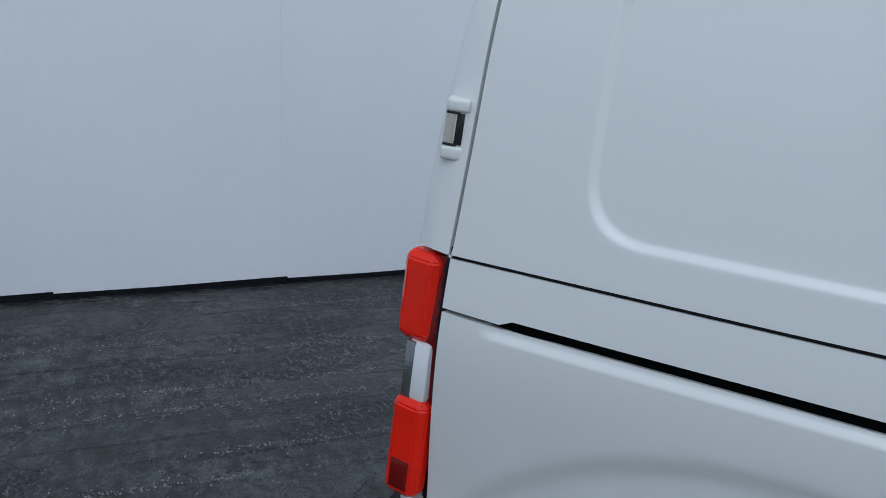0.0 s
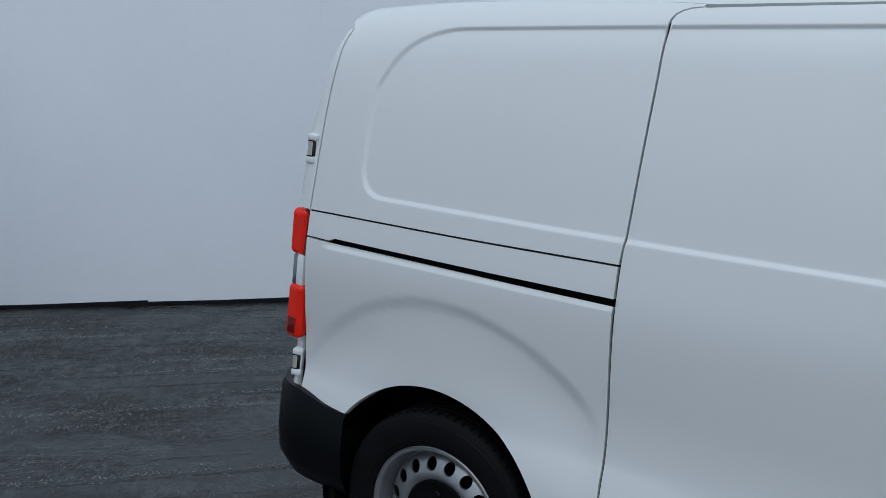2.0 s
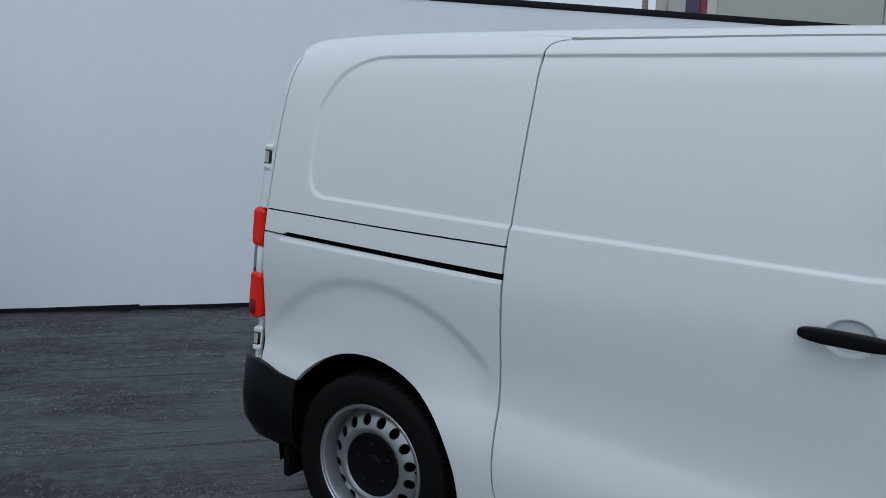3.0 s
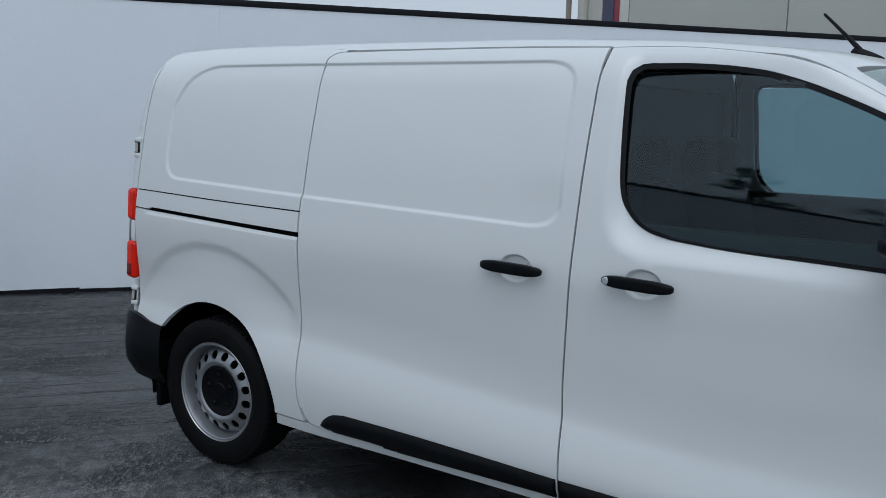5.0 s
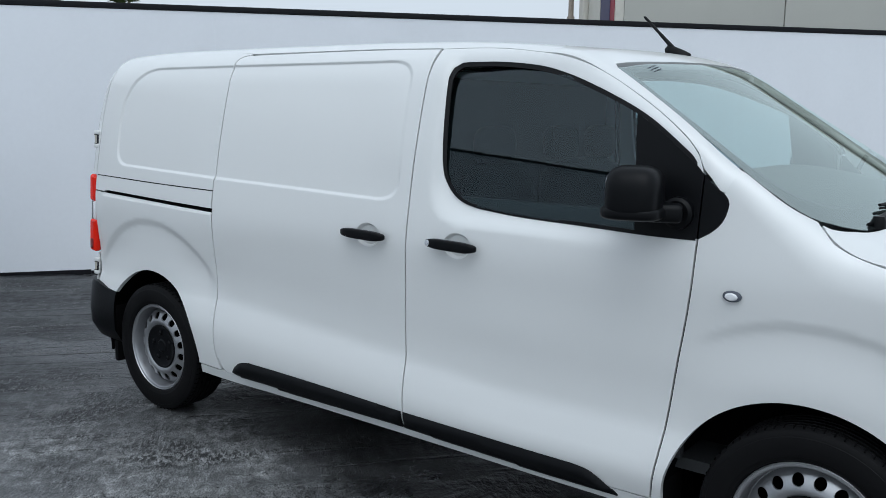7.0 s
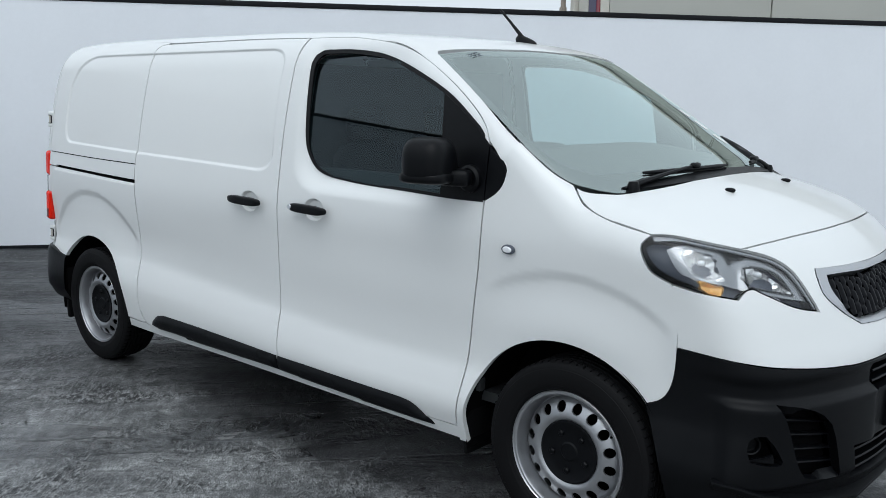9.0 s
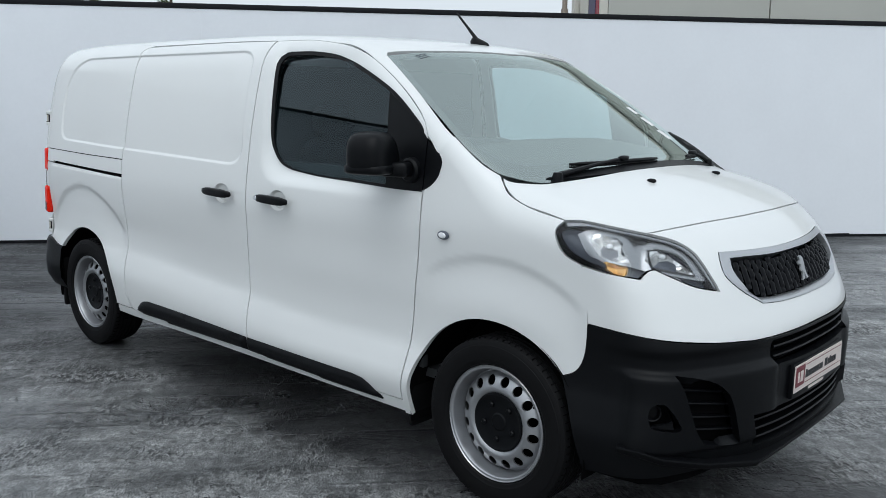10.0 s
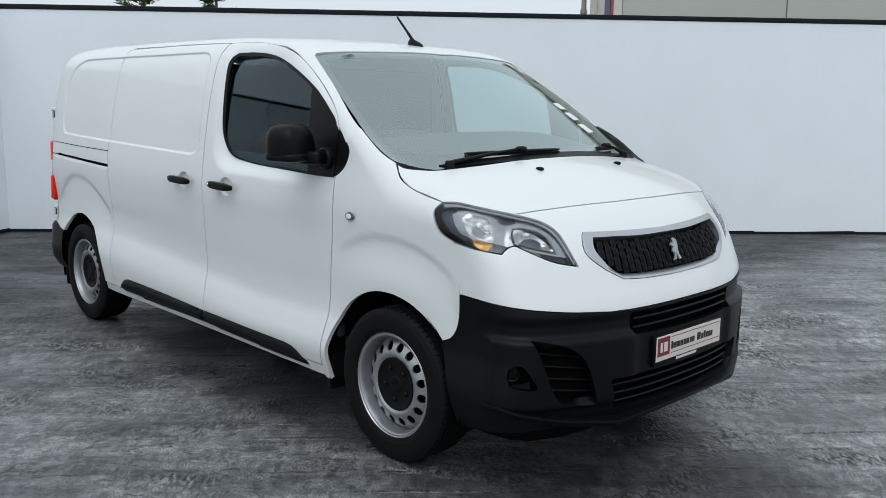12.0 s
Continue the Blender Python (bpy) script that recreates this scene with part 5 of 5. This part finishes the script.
for w in (0.016, 0.020, 0.014, 0.018, 0.022, 0.020, 0.026, 0.018, 0.020, None, 0.030, 0.020, 0.016, 0.020, 0.018, 0.018):
    if w is None:
        at += 0.02
        continue
    tall = 0.032 if w in (0.016, 0.030) else 0.024
    part("bar", plate(rect(at, -0.008, at + w * 0.86, -0.008 + tall), 0.001, up), INK, face)
    at += w * 1.06
part("bar", plate(rect(-0.10, -0.062, 0.06, -0.051), 0.001, pm @ Matrix.Translation((0, 0, 0.005))), PLATE_WHITE, holder)

# ---- rear: doors, lamps, hinges, bumper ----
tail = loop(0.04, [(-0.80, 0.62), (0.80, 0.62)], [(0.80, 0.62), (0.80, 1.2), (0.765, 1.5), (0.70, 1.74)], [(0.70, 1.74), (-0.70, 1.74)], [(-0.70, 1.74), (-0.765, 1.5), (-0.80, 1.2), (-0.80, 0.62)])
part("rear_doors", skin(from_behind, tail, [], 0.05, depth=0.02), PAINT, van, "white twin rear doors")
for s in (-1, 1):
    flip = s > 0
    part("rear_pillar", skin(from_side, loop(0.02, S(*[(p[0] - 0.004, *p[1:]) for p in rear_edge]), S((-0.534, 1.218), (-0.597, 1.222)), S((-0.597, 1.222), (-0.572, 1.438), (-0.530, 1.638), (-0.482, 1.783))), [], 0.02, off=0.0, depth=0.03, flip=flip), PAINT, van)
    part("rear_pillar", skin(from_side, loop(0.02, S((-0.575, 0.772), (-0.594, 0.604)), S((-0.594, 0.604), (-0.640, 0.604)), S((-0.640, 0.604), (-0.628, 0.772)), S((-0.628, 0.772), (-0.575, 0.772))), [], 0.02, off=0.0, depth=0.03, flip=flip), PAINT, van)

    # tail lamp: two raised red lenses on a red back, a clear lens between
    lamp = part("tail_lamp", skin(from_side, loop(0.015, S((-0.542, 1.214), (-0.554, 1.011), (-0.565, 0.848), (-0.572, 0.777)), S((-0.572, 0.777), (-0.602, 0.792)), S((-0.602, 0.792), (-0.607, 0.960), (-0.600, 1.113), (-0.580, 1.209)), S((-0.580, 1.209), (-0.542, 1.214)), inset=0.001), [], 0.02, off=-0.014, depth=0.05, flip=flip), RED_DEEP, van, "tall red tail lamp with clear middle lens")
    for z0, z1, x, y in ((1.062, 1.214, -0.586, 0.848), (0.783, 0.966, -0.594, 0.858)):
        turn = Matrix.Translation((x, s * y, (z0 + z1) / 2)) @ Matrix.Rotation(radians(5), 4, "Y") @ Matrix.Rotation(radians(6 * s), 4, "Z")
        half = (z1 - z0) / 2
        lens = box((-0.034, -0.024, -half), (0.034, 0.024, half), 0.0, None)
        bmesh.ops.bevel(lens, geom=lens.edges[:], offset=0.013, segments=1, affect="EDGES")
        bmesh.ops.bevel(lens, geom=lens.edges[:], offset=0.003, segments=2, affect="EDGES")
        lens.transform(turn)
        lens_ob = part("red_lens", smooth(lens, 30), RED, lamp)
        if z0 < 0.9:
            part("reflector_field", box((-0.020, -0.0246, -half + 0.014), (0.020, 0.0246, -half + 0.074), 0.004, turn), RED_DEEP, lens_ob, "darker red reflector")
    clear = part("reverse_lens", box((-0.020, -0.020, -0.052), (0.026, 0.020, 0.052), 0.008, Matrix.Translation((-0.583, s * 0.852, 1.013)) @ Matrix.Rotation(radians(5), 4, "Y") @ Matrix.Rotation(radians(6 * s), 4, "Z")), CLEAR_WHITE, lamp, "clear reversing lens")
    part("divider", box((-0.0205, -0.0206, -0.050), (-0.0020, 0.0206, 0.050), 0.002, Matrix.Translation((-0.583, s * 0.852, 1.013)) @ Matrix.Rotation(radians(5), 4, "Y") @ Matrix.Rotation(radians(6 * s), 4, "Z")), BEZEL, clear)
    # hinges: two capped blocks with a bare pin barrel and a dark slot between them
    for z, x, y in ((1.409, -0.545, 0.842), (0.698, -0.594, 0.850)):
        at = Matrix.Translation((x, s * y, z)) @ Matrix.Rotation(radians(6), 4, "Y") @ Matrix.Rotation(radians(-20 * s), 4, "Z")
        hinge = part("hinge", box((-0.012, -0.014, -0.028), (0.016, 0.014, 0.028), 0.003, at), HINGE_WHITE, van, "worn white rear door hinge")
        part("slot", box((-0.001, -0.0155, -0.024), (0.011, 0.0155, 0.024), 0.001, at), GLOSS_BLACK, hinge)
        for z0, z1 in ((0.025, 0.046), (-0.048, -0.026)):
            cap = box((-0.019, -0.019, z0), (0.017, 0.019, z1), 0.006, at, 3)
            part("knuckle", cap, HINGE_WHITE, hinge)
        for z0 in (0.0225, -0.0255):
            part("washer", box((-0.0175, -0.0170, z0), (0.004, 0.0170, z0 + 0.003), 0.0005, at), GLOSS_BLACK, hinge)
        pin = tube([(0, 0, -0.022), (0, 0, 0.022)], 0.0095, 18)
        pin.transform(at @ Matrix.Translation((-0.009, 0.007 * s, 0)))
        part("pin", pin, PIN_METAL, hinge)


def rear_bumper():
    """Wraps from arch to arch behind the rear wheels."""
    bm = bmesh.new()
    turns = 60
    rows = []
    for k in range(turns + 1):
        a = math.pi * (k / turns) - math.pi / 2
        c, sn = math.cos(a), math.sin(a)
        # a rounded plan: from the flank at the arch back and across
        e = 0.32
        y = 0.918 * math.copysign(abs(sn) ** e, sn)
        x = -0.34 - 0.43 * abs(c) ** 0.55
        top = 0.585 + 0.035 * step(-0.36, -0.58, np.array(x)).item()
        n = Vector((-(abs(c) ** 1.4), math.copysign(abs(sn) ** 1.4, sn), 0))
        n.normalize()
        base = Vector((x, y, 0))
        ring = []
        for dz, dn in ((top, -0.035), (top + 0.002, -0.012), (top - 0.02, 0.0), (0.46, 0.012), (0.38, 0.008), (0.31, -0.03), (0.27, -0.09), (0.27, -0.16)):
            ring.append(bm.verts.new(base + n * dn + Vector((0, 0, dz))))
        rows.append(ring)
    for a, b in zip(rows, rows[1:]):
        for k in range(len(a) - 1):
            bm.faces.new((a[k], a[k + 1], b[k + 1], b[k]))
    bmesh.ops.recalc_face_normals(bm, faces=bm.faces)
    return smooth(bm, 50)


part("rear_bumper", rear_bumper(), PLASTIC, van, "black plastic rear bumper")
for s in (-1, 1):
    part("mud_flap", box((-0.44, s * 0.79 - 0.085, 0.175), (-0.405, s * 0.79 + 0.085, 0.50), 0.012), RUBBER, van, "black rubber mud flap")
    part("mud_flap", box((2.79, s * 0.79 - 0.085, 0.19), (2.815, s * 0.79 + 0.085, 0.40), 0.01), RUBBER, van, "black rubber mud flap")


# ---- wheels ----
def rim_profile(r):
    return curve([(0.10, -0.024), (0.112, -0.020), (0.128, -0.009), (0.145, -0.011), (0.172, -0.024), (0.186, -0.034), (0.196, -0.050)], r)


def make_wheel():
    ring = lambda r, k: np.array([(r * math.cos(2 * math.pi * j / k), r * math.sin(2 * math.pi * j / k)) for j in range(k)])
    holes = []
    for k in range(16):
        a = 2 * math.pi * (k + 0.5) / 16
        c, sn = math.cos(a), math.sin(a)
        holes.append(np.array([((0.1645 + 0.0195 * math.cos(b)) * c - 0.0185 * math.sin(b) * sn, (0.1645 + 0.0195 * math.cos(b)) * sn + 0.0185 * math.sin(b) * c) for b in [2 * math.pi * j / 18 for j in range(18)]]))
    v, f = tiled(ring(0.196, 96), holes + [ring(0.10, 48)], 0.009)
    h = rim_profile(np.hypot(v[:, 0], v[:, 1]))
    bm = bmesh.new()
    vs = [bm.verts.new((x, y, z)) for (x, y), z in zip(v, h)]
    for t in f:
        bm.faces.new([vs[k] for k in t])
    edge = [e for e in bm.edges if len(e.link_faces) == 1 and math.hypot(*e.verts[0].co.xy) < 0.19 and math.hypot(*e.verts[0].co.xy) > 0.12]
    r = bmesh.ops.extrude_edge_only(bm, edges=edge)
    for q in r["geom"]:
        if isinstance(q, bmesh.types.BMVert):
            q.co.z -= 0.007
    bmesh.ops.recalc_face_normals(bm, faces=bm.faces)
    wheel = part("wheel", smooth(bm, 40), STEEL, None, "silver steel wheel with round vent holes")
    part("rim", lathe([(0.1955, -0.049), (0.1965, -0.058), (0.200, -0.058), (0.2035, -0.048), (0.2065, -0.024), (0.209, -0.006), (0.2125, 0.003), (0.2165, 0.006), (0.2235, 0.006), (0.2265, 0.010), (0.2285, 0.008), (0.2285, -0.006), (0.216, -0.020), (0.205, -0.06), (0.20, -0.19)], 96), STEEL, wheel)
    tyre = [(0.205, -0.192), (0.223, -0.190), (0.245, -0.200), (0.285, -0.206), (0.312, -0.196), (0.327, -0.180), (0.3335, -0.155)]
    for k in range(5):
        z = -0.145 + 0.027 * k
        tyre += [(0.335, z), (0.335, z + 0.019), (0.3275, z + 0.0205), (0.3275, z + 0.0255)]
    tyre += [(0.335, -0.010), (0.3325, 0.000), (0.326, 0.010), (0.315, 0.016), (0.309, 0.017), (0.307, 0.019), (0.290, 0.0215), (0.270, 0.0215), (0.250, 0.019), (0.246, 0.0165), (0.236, 0.014), (0.229, 0.006), (0.224, -0.004)]
    ty = part("tyre", lathe(tyre, 120, angle=24), RUBBER, wheel, "black rubber tyre")
    # shoulder cuts of the tread
    bm = bmesh.new()
    for k in range(72):
        a = 2 * math.pi * k / 72
        piece = box((0.3255, -0.002, -0.022), (0.3352, 0.002, 0.004), 0, Matrix.Rotation(a, 4, "Z"))
        me = bpy.data.meshes.new("cut")
        piece.to_mesh(me)
        piece.free()
        bm.from_mesh(me)
        bpy.data.meshes.remove(me)
    tagged(part("tread_cuts", bm, DARK, ty), kind="stuff")
    part("back_disc", lathe([(0.0, -0.078), (0.195, -0.078)], 48), DARK, wheel, "dark brake behind the wheel")
    cap = part("hub_cap", lathe([(0.0, -0.016), (0.030, -0.016), (0.036, -0.020), (0.070, -0.021), (0.098, -0.017), (0.109, -0.012), (0.115, -0.013), (0.118, -0.022)], 64), PLASTIC, wheel, "black plastic hub cap")
    for k in range(5):
        a = 2 * math.pi * k / 5 + 0.4
        part("bolt_cover", lathe([(0.0, -0.010), (0.008, -0.011), (0.0120, -0.015), (0.0130, -0.023)], 6, Matrix.Translation((0.072 * math.cos(a), 0.072 * math.sin(a), 0.0)), 20), PLASTIC, cap)
    part("valve", tube([(0.200, 0.02, -0.048), (0.190, 0.02, -0.016)], [0.005, 0.004], 10), RUBBER, wheel)
    return wheel


wheel = make_wheel()
right = Matrix.Rotation(radians(90), 4, "X")
left = Matrix.Rotation(radians(-90), 4, "X")
wheel.parent = van
wheel.matrix_basis = Matrix.Translation((0, -0.885, 0.335)) @ right
for x, y, turn, spin in ((3.275, -0.893, right, 25), (0, 0.885, left, 50), (3.275, 0.893, left, 70)):
    copy_thing(wheel, Matrix.Translation((x, y, 0.335)) @ turn @ Matrix.Rotation(radians(spin), 4, "Z"))

# ---- underbody ----
part("floor_pan", box((0.42, -0.72, 0.24), (2.76, 0.72, 0.33), 0.02), DARK, van, "dark underbody")
part("under_tray", box((2.76, -0.60, 0.20), (3.40, 0.60, 0.33), 0.02), DARK, van, "dark tray under the engine")
part("valance", blob((3.57, 0, 0.265), (0.39, 0.76, 0.085), 7.0, None, lambda c: (c.x * (1 - 0.22 * (abs(c.y) / 0.8) ** 3), c.y, c.z), 48), DARK, van, "black lower valance under the nose")
part("tail_floor", box((-0.62, -0.60, 0.22), (0.42, 0.60, 0.33), 0.02), DARK, van)
for x in (0.0, 3.275):
    part("axle", tube([(x, -0.78, 0.33), (x, 0.78, 0.33)], 0.05, 12), DARK, van)
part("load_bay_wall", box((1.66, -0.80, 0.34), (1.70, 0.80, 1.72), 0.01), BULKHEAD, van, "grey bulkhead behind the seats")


# ---- mirrors, aerial, wipers ----
def mirror(s):
    """Housing that leans in towards its top, on a lower shell and a stubby arm."""
    turn = Matrix.Rotation(radians(-14 * s), 4, "Z")

    def lean(c):
        k = c.z / 0.1
        inner = c.y * -s > 0
        y = c.y * (1 - 0.36 * max(0.0, k + 0.35) ** 1.3) if inner else c.y * (1 - 0.08 * max(0.0, k) ** 2)
        return (c.x * (1.0 if c.x > 0 else 0.86), y, c.z if c.z > -0.062 else -0.062 + (c.z + 0.062) * 0.3)
    head = blob((2.722, s * 1.018, 1.334), (0.092, 0.104, 0.094), 3.6, turn, lean, 36)
    ob = part("door_mirror", head, PLASTIC, van, "black door mirror on a stubby arm")
    part("lower_shell", blob((2.724, s * 1.012, 1.283), (0.095, 0.107, 0.024), 4.0, turn, None, 32), PLASTIC, ob)
    part("arm", box((-0.062, -0.075, -0.030), (0.052, 0.075, 0.028), 0.016, Matrix.Translation((2.792, s * 0.925, 1.282)) @ Matrix.Rotation(radians(-22 * s), 4, "Z"), 3), PLASTIC, ob)
    part("foot", lathe([(0.0, 0.016), (0.040, 0.014), (0.050, 0.006), (0.053, -0.03)], 32, Matrix.Translation((2.822, s * 0.905, 1.276)) @ Matrix.Rotation(radians(-90 * s), 4, "X")), PLASTIC, ob)
    part("mirror_glass", blob((2.644, s * 1.020, 1.337), (0.004, 0.066, 0.060), 4.0, turn), BRIGHT, ob)


mirror(-1)
mirror(1)



def on_roof(x, y, lift=0.0):
    p, n = from_above(np.array([[x, y]]))
    return tuple(p[0] + n[0] * lift)


def aerial_foot():
    """A low wedge that is widest at its heel and runs out to a point in front."""
    bm = bmesh.new()
    rows = []
    for f in np.linspace(0, 1, 12):
        x = 2.372 + 0.102 * f
        wide = 0.021 * (1 - f ** 3) ** 0.5 * (0.75 + 0.25 * min(1, f * 5)) + 0.002
        tall = 0.012 + 0.034 * (1 - f) ** 0.8 * min(1, 0.35 + f * 5)
        z = on_roof(x, 0)[2] - 0.004
        rows.append([bm.verts.new((x - 0.012 * k * (1 - f), wide * c, z + tall * k)) for c, k in ((-1.0, 0.0), (-0.92, 0.35), (-0.62, 0.75), (-0.25, 0.98), (0.25, 0.98), (0.62, 0.75), (0.92, 0.35), (1.0, 0.0))])
    for a, b in zip(rows, rows[1:]):
        for k in range(7):
            bm.faces.new((a[k], b[k], b[k + 1], a[k + 1]))
    bm.faces.new(rows[0])
    bm.faces.new(rows[-1][::-1])
    bmesh.ops.recalc_face_normals(bm, faces=bm.faces)
    return smooth(bm, 50)


aerial = part("aerial_base", aerial_foot(), PLASTIC, van, "black roof aerial")
part("mast", tube([(2.405, 0, 1.838), (2.386, 0, 1.862), (2.330, 0, 1.919), (2.266, 0, 1.982), (2.260, 0, 1.988)], [0.0125, 0.0095, 0.0065, 0.0055, 0.004], 12), PLASTIC, aerial)


def on_glass(x, y, lift):
    p, n = from_above(np.array([[x, y]]))
    return tuple(p[0] + n[0] * lift)


def wiper(y0, y1, pivot):
    """A wiper parked at the foot of the glass: blade with its rubber, cranked arm, boss and clip."""
    xs = lambda y: 3.425 - 0.28 * y * y - 0.020
    at = np.linspace(y0, y1, 10)
    blade = part("wiper", tube([on_glass(xs(y) - 0.006, y, 0.014) for y in at], [0.005] + [0.0078] * 8 + [0.005], 8), PLASTIC, van, "black windscreen wiper")
    part("rubber", tube([on_glass(xs(y) - 0.001, y, 0.005) for y in at], 0.004, 6), RUBBER, blade)
    ym = 0.45 * y0 + 0.55 * y1
    clip = on_glass(xs(ym) - 0.012, ym, 0.024)
    bend = tuple(0.45 * a + 0.55 * b + c for a, b, c in zip(pivot, clip, (0.004, 0, 0.004)))
    part("arm", tube([pivot, bend, clip], [0.012, 0.008, 0.006], 8), PLASTIC, blade)
    part("clip", blob(clip, (0.014, 0.034, 0.011), 3.0, n=14), PLASTIC, blade)
    part("boss", lathe([(0.0, 0.013), (0.016, 0.011), (0.022, -0.004), (0.022, -0.03)], 16, Matrix.Translation(pivot)), PLASTIC, blade)


wiper(-0.53, 0.02, on_glass(3.345, -0.640, 0.012))
wiper(0.36, 0.575, on_glass(3.352, 0.615, 0.012))


def cowl_end():
    """Black filler that runs up the foot of the far windscreen pillar."""
    bm = bmesh.new()
    rows = []
    for f in np.linspace(0, 1, 10):
        x, y = 3.05 + 0.31 * f, 0.800 + 0.012 * math.sin(math.pi * f)
        z = on_roof(x, y)[2]
        tall = 0.002 + 0.022 * math.sin(math.pi * 0.95 * f)
        rows.append([bm.verts.new(p) for p in ((x, y - 0.060 * f - 0.022, z - 0.006), (x - 0.004, y - 0.040 * f - 0.016, z + tall * 0.8), (x - 0.004, y + 0.010, z + tall), (x, y + 0.024, z - 0.010))])
    for a, b in zip(rows, rows[1:]):
        for k in range(4):
            bm.faces.new((a[k], a[(k + 1) % 4], b[(k + 1) % 4], b[k]))
    bm.faces.new(rows[0])
    bm.faces.new(rows[-1][::-1])
    bmesh.ops.recalc_face_normals(bm, faces=bm.faces)
    return smooth(bm, 50)


part("cowl_end", cowl_end(), PLASTIC, van, "black filler at the foot of the pillar")
cowl = loop(0.03, [(3.325, -0.68), (3.37, -0.60), (3.43, -0.35), (3.452, 0.0), (3.43, 0.35), (3.37, 0.60), (3.325, 0.68)], [(3.325, 0.68), (3.37, 0.45), (3.40, 0.0), (3.37, -0.45), (3.325, -0.68)])
part("cowl", skin(from_above, cowl, [], 0.03, off=0.002, depth=0.02), PLASTIC, van, "black cowl below the windscreen")

# ---- cab interior ----
dash = blob((3.02, 0, 1.10), (0.33, 0.80, 0.245), 5, None, lambda c: (c.x, c.y, c.z + (0.045 - 0.16 * (c.x + 0.25) if c.z > 0 else 0)))
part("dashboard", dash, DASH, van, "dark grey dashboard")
part("instrument_hood", blob((2.76, -0.40, 1.345), (0.10, 0.19, 0.050), 3), CABIN, van)
ring = lathe([(0.172 + 0.016 * math.cos(a), 0.016 * math.sin(a)) for a in [2 * math.pi * k / 12 for k in range(13)]], 40, Matrix.Translation((2.62, -0.40, 1.20)) @ Matrix.Rotation(radians(-62), 4, "Y"))
steer = part("steering_wheel", ring, GLOSS_BLACK, van, "black steering wheel")
part("hub", blob((2.64, -0.40, 1.19), (0.04, 0.07, 0.06), 3, Matrix.Rotation(radians(28), 4, "Y")), CABIN, steer)
for a in (20, 160, 270):
    part("spoke", tube([(2.64, -0.40, 1.19), (2.62 + 0.15 * math.sin(radians(a)) * 0.45, -0.40 + 0.16 * math.cos(radians(a)), 1.20 + 0.16 * math.sin(radians(a)) * 0.88)], 0.014, 8), CABIN, steer)
for y, w in ((-0.42, 0.25), (0.34, 0.42)):
    seat = part("seat", blob((2.10, y, 0.72), (0.26, w, 0.09), 4), FABRIC, van, "dark fabric cab seat")
    part("backrest", blob((1.86, y, 1.06), (0.075, w * 0.95, 0.31), 4, Matrix.Rotation(radians(-12), 4, "Y")), FABRIC, seat)
    for hy in ((0,) if w < 0.3 else (-0.2, 0.2)):
        part("headrest", blob((1.80, y + hy, 1.44), (0.045, 0.13, 0.085), 3.5), FABRIC, seat)
part("headlining", skin(from_above, loop(0.05, [(2.50, -0.68), (1.70, -0.70)], [(1.70, -0.70), (1.70, 0.70)], [(1.70, 0.70), (2.50, 0.68)], [(2.50, 0.68), (2.56, 0), (2.50, -0.68)]), [], 0.08, off=-0.04, depth=0), BULKHEAD, van, "near-black headlining")
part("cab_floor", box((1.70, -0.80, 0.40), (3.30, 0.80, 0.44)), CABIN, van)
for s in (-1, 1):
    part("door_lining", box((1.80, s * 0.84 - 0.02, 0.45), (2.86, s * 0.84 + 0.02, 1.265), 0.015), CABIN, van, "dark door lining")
part("sensor_pod", blob((2.60, 0.0, 1.735), (0.03, 0.035, 0.012), 3.0), GLOSS_BLACK, van, "small black sensor behind the glass")
for k in range(3):
    x = 2.566 + 0.012 * k
    part("print_bar", tube([on_glass(x, yy, -0.003) for yy in np.linspace(-0.61, -0.55, 5)], 0.0012, 6), SMOKE, screen)

for x, y, w in ((2.955, 0.575, 0.030), (3.040, 0.580, 0.036), (3.140, 0.575, 0.038)):
    p, n = from_above(np.array([[x, y]]))
    m = Matrix.Translation(Vector(p[0]) - Vector(n[0]) * 0.003) @ Vector(n[0]).to_track_quat("Z", "X").to_matrix().to_4x4()
    part("paper_label", plate([(-w, -0.040), (w, -0.040), (w, 0.040), (-w, 0.040)], 0.001, m), PAPER, screen, "small white paper label")
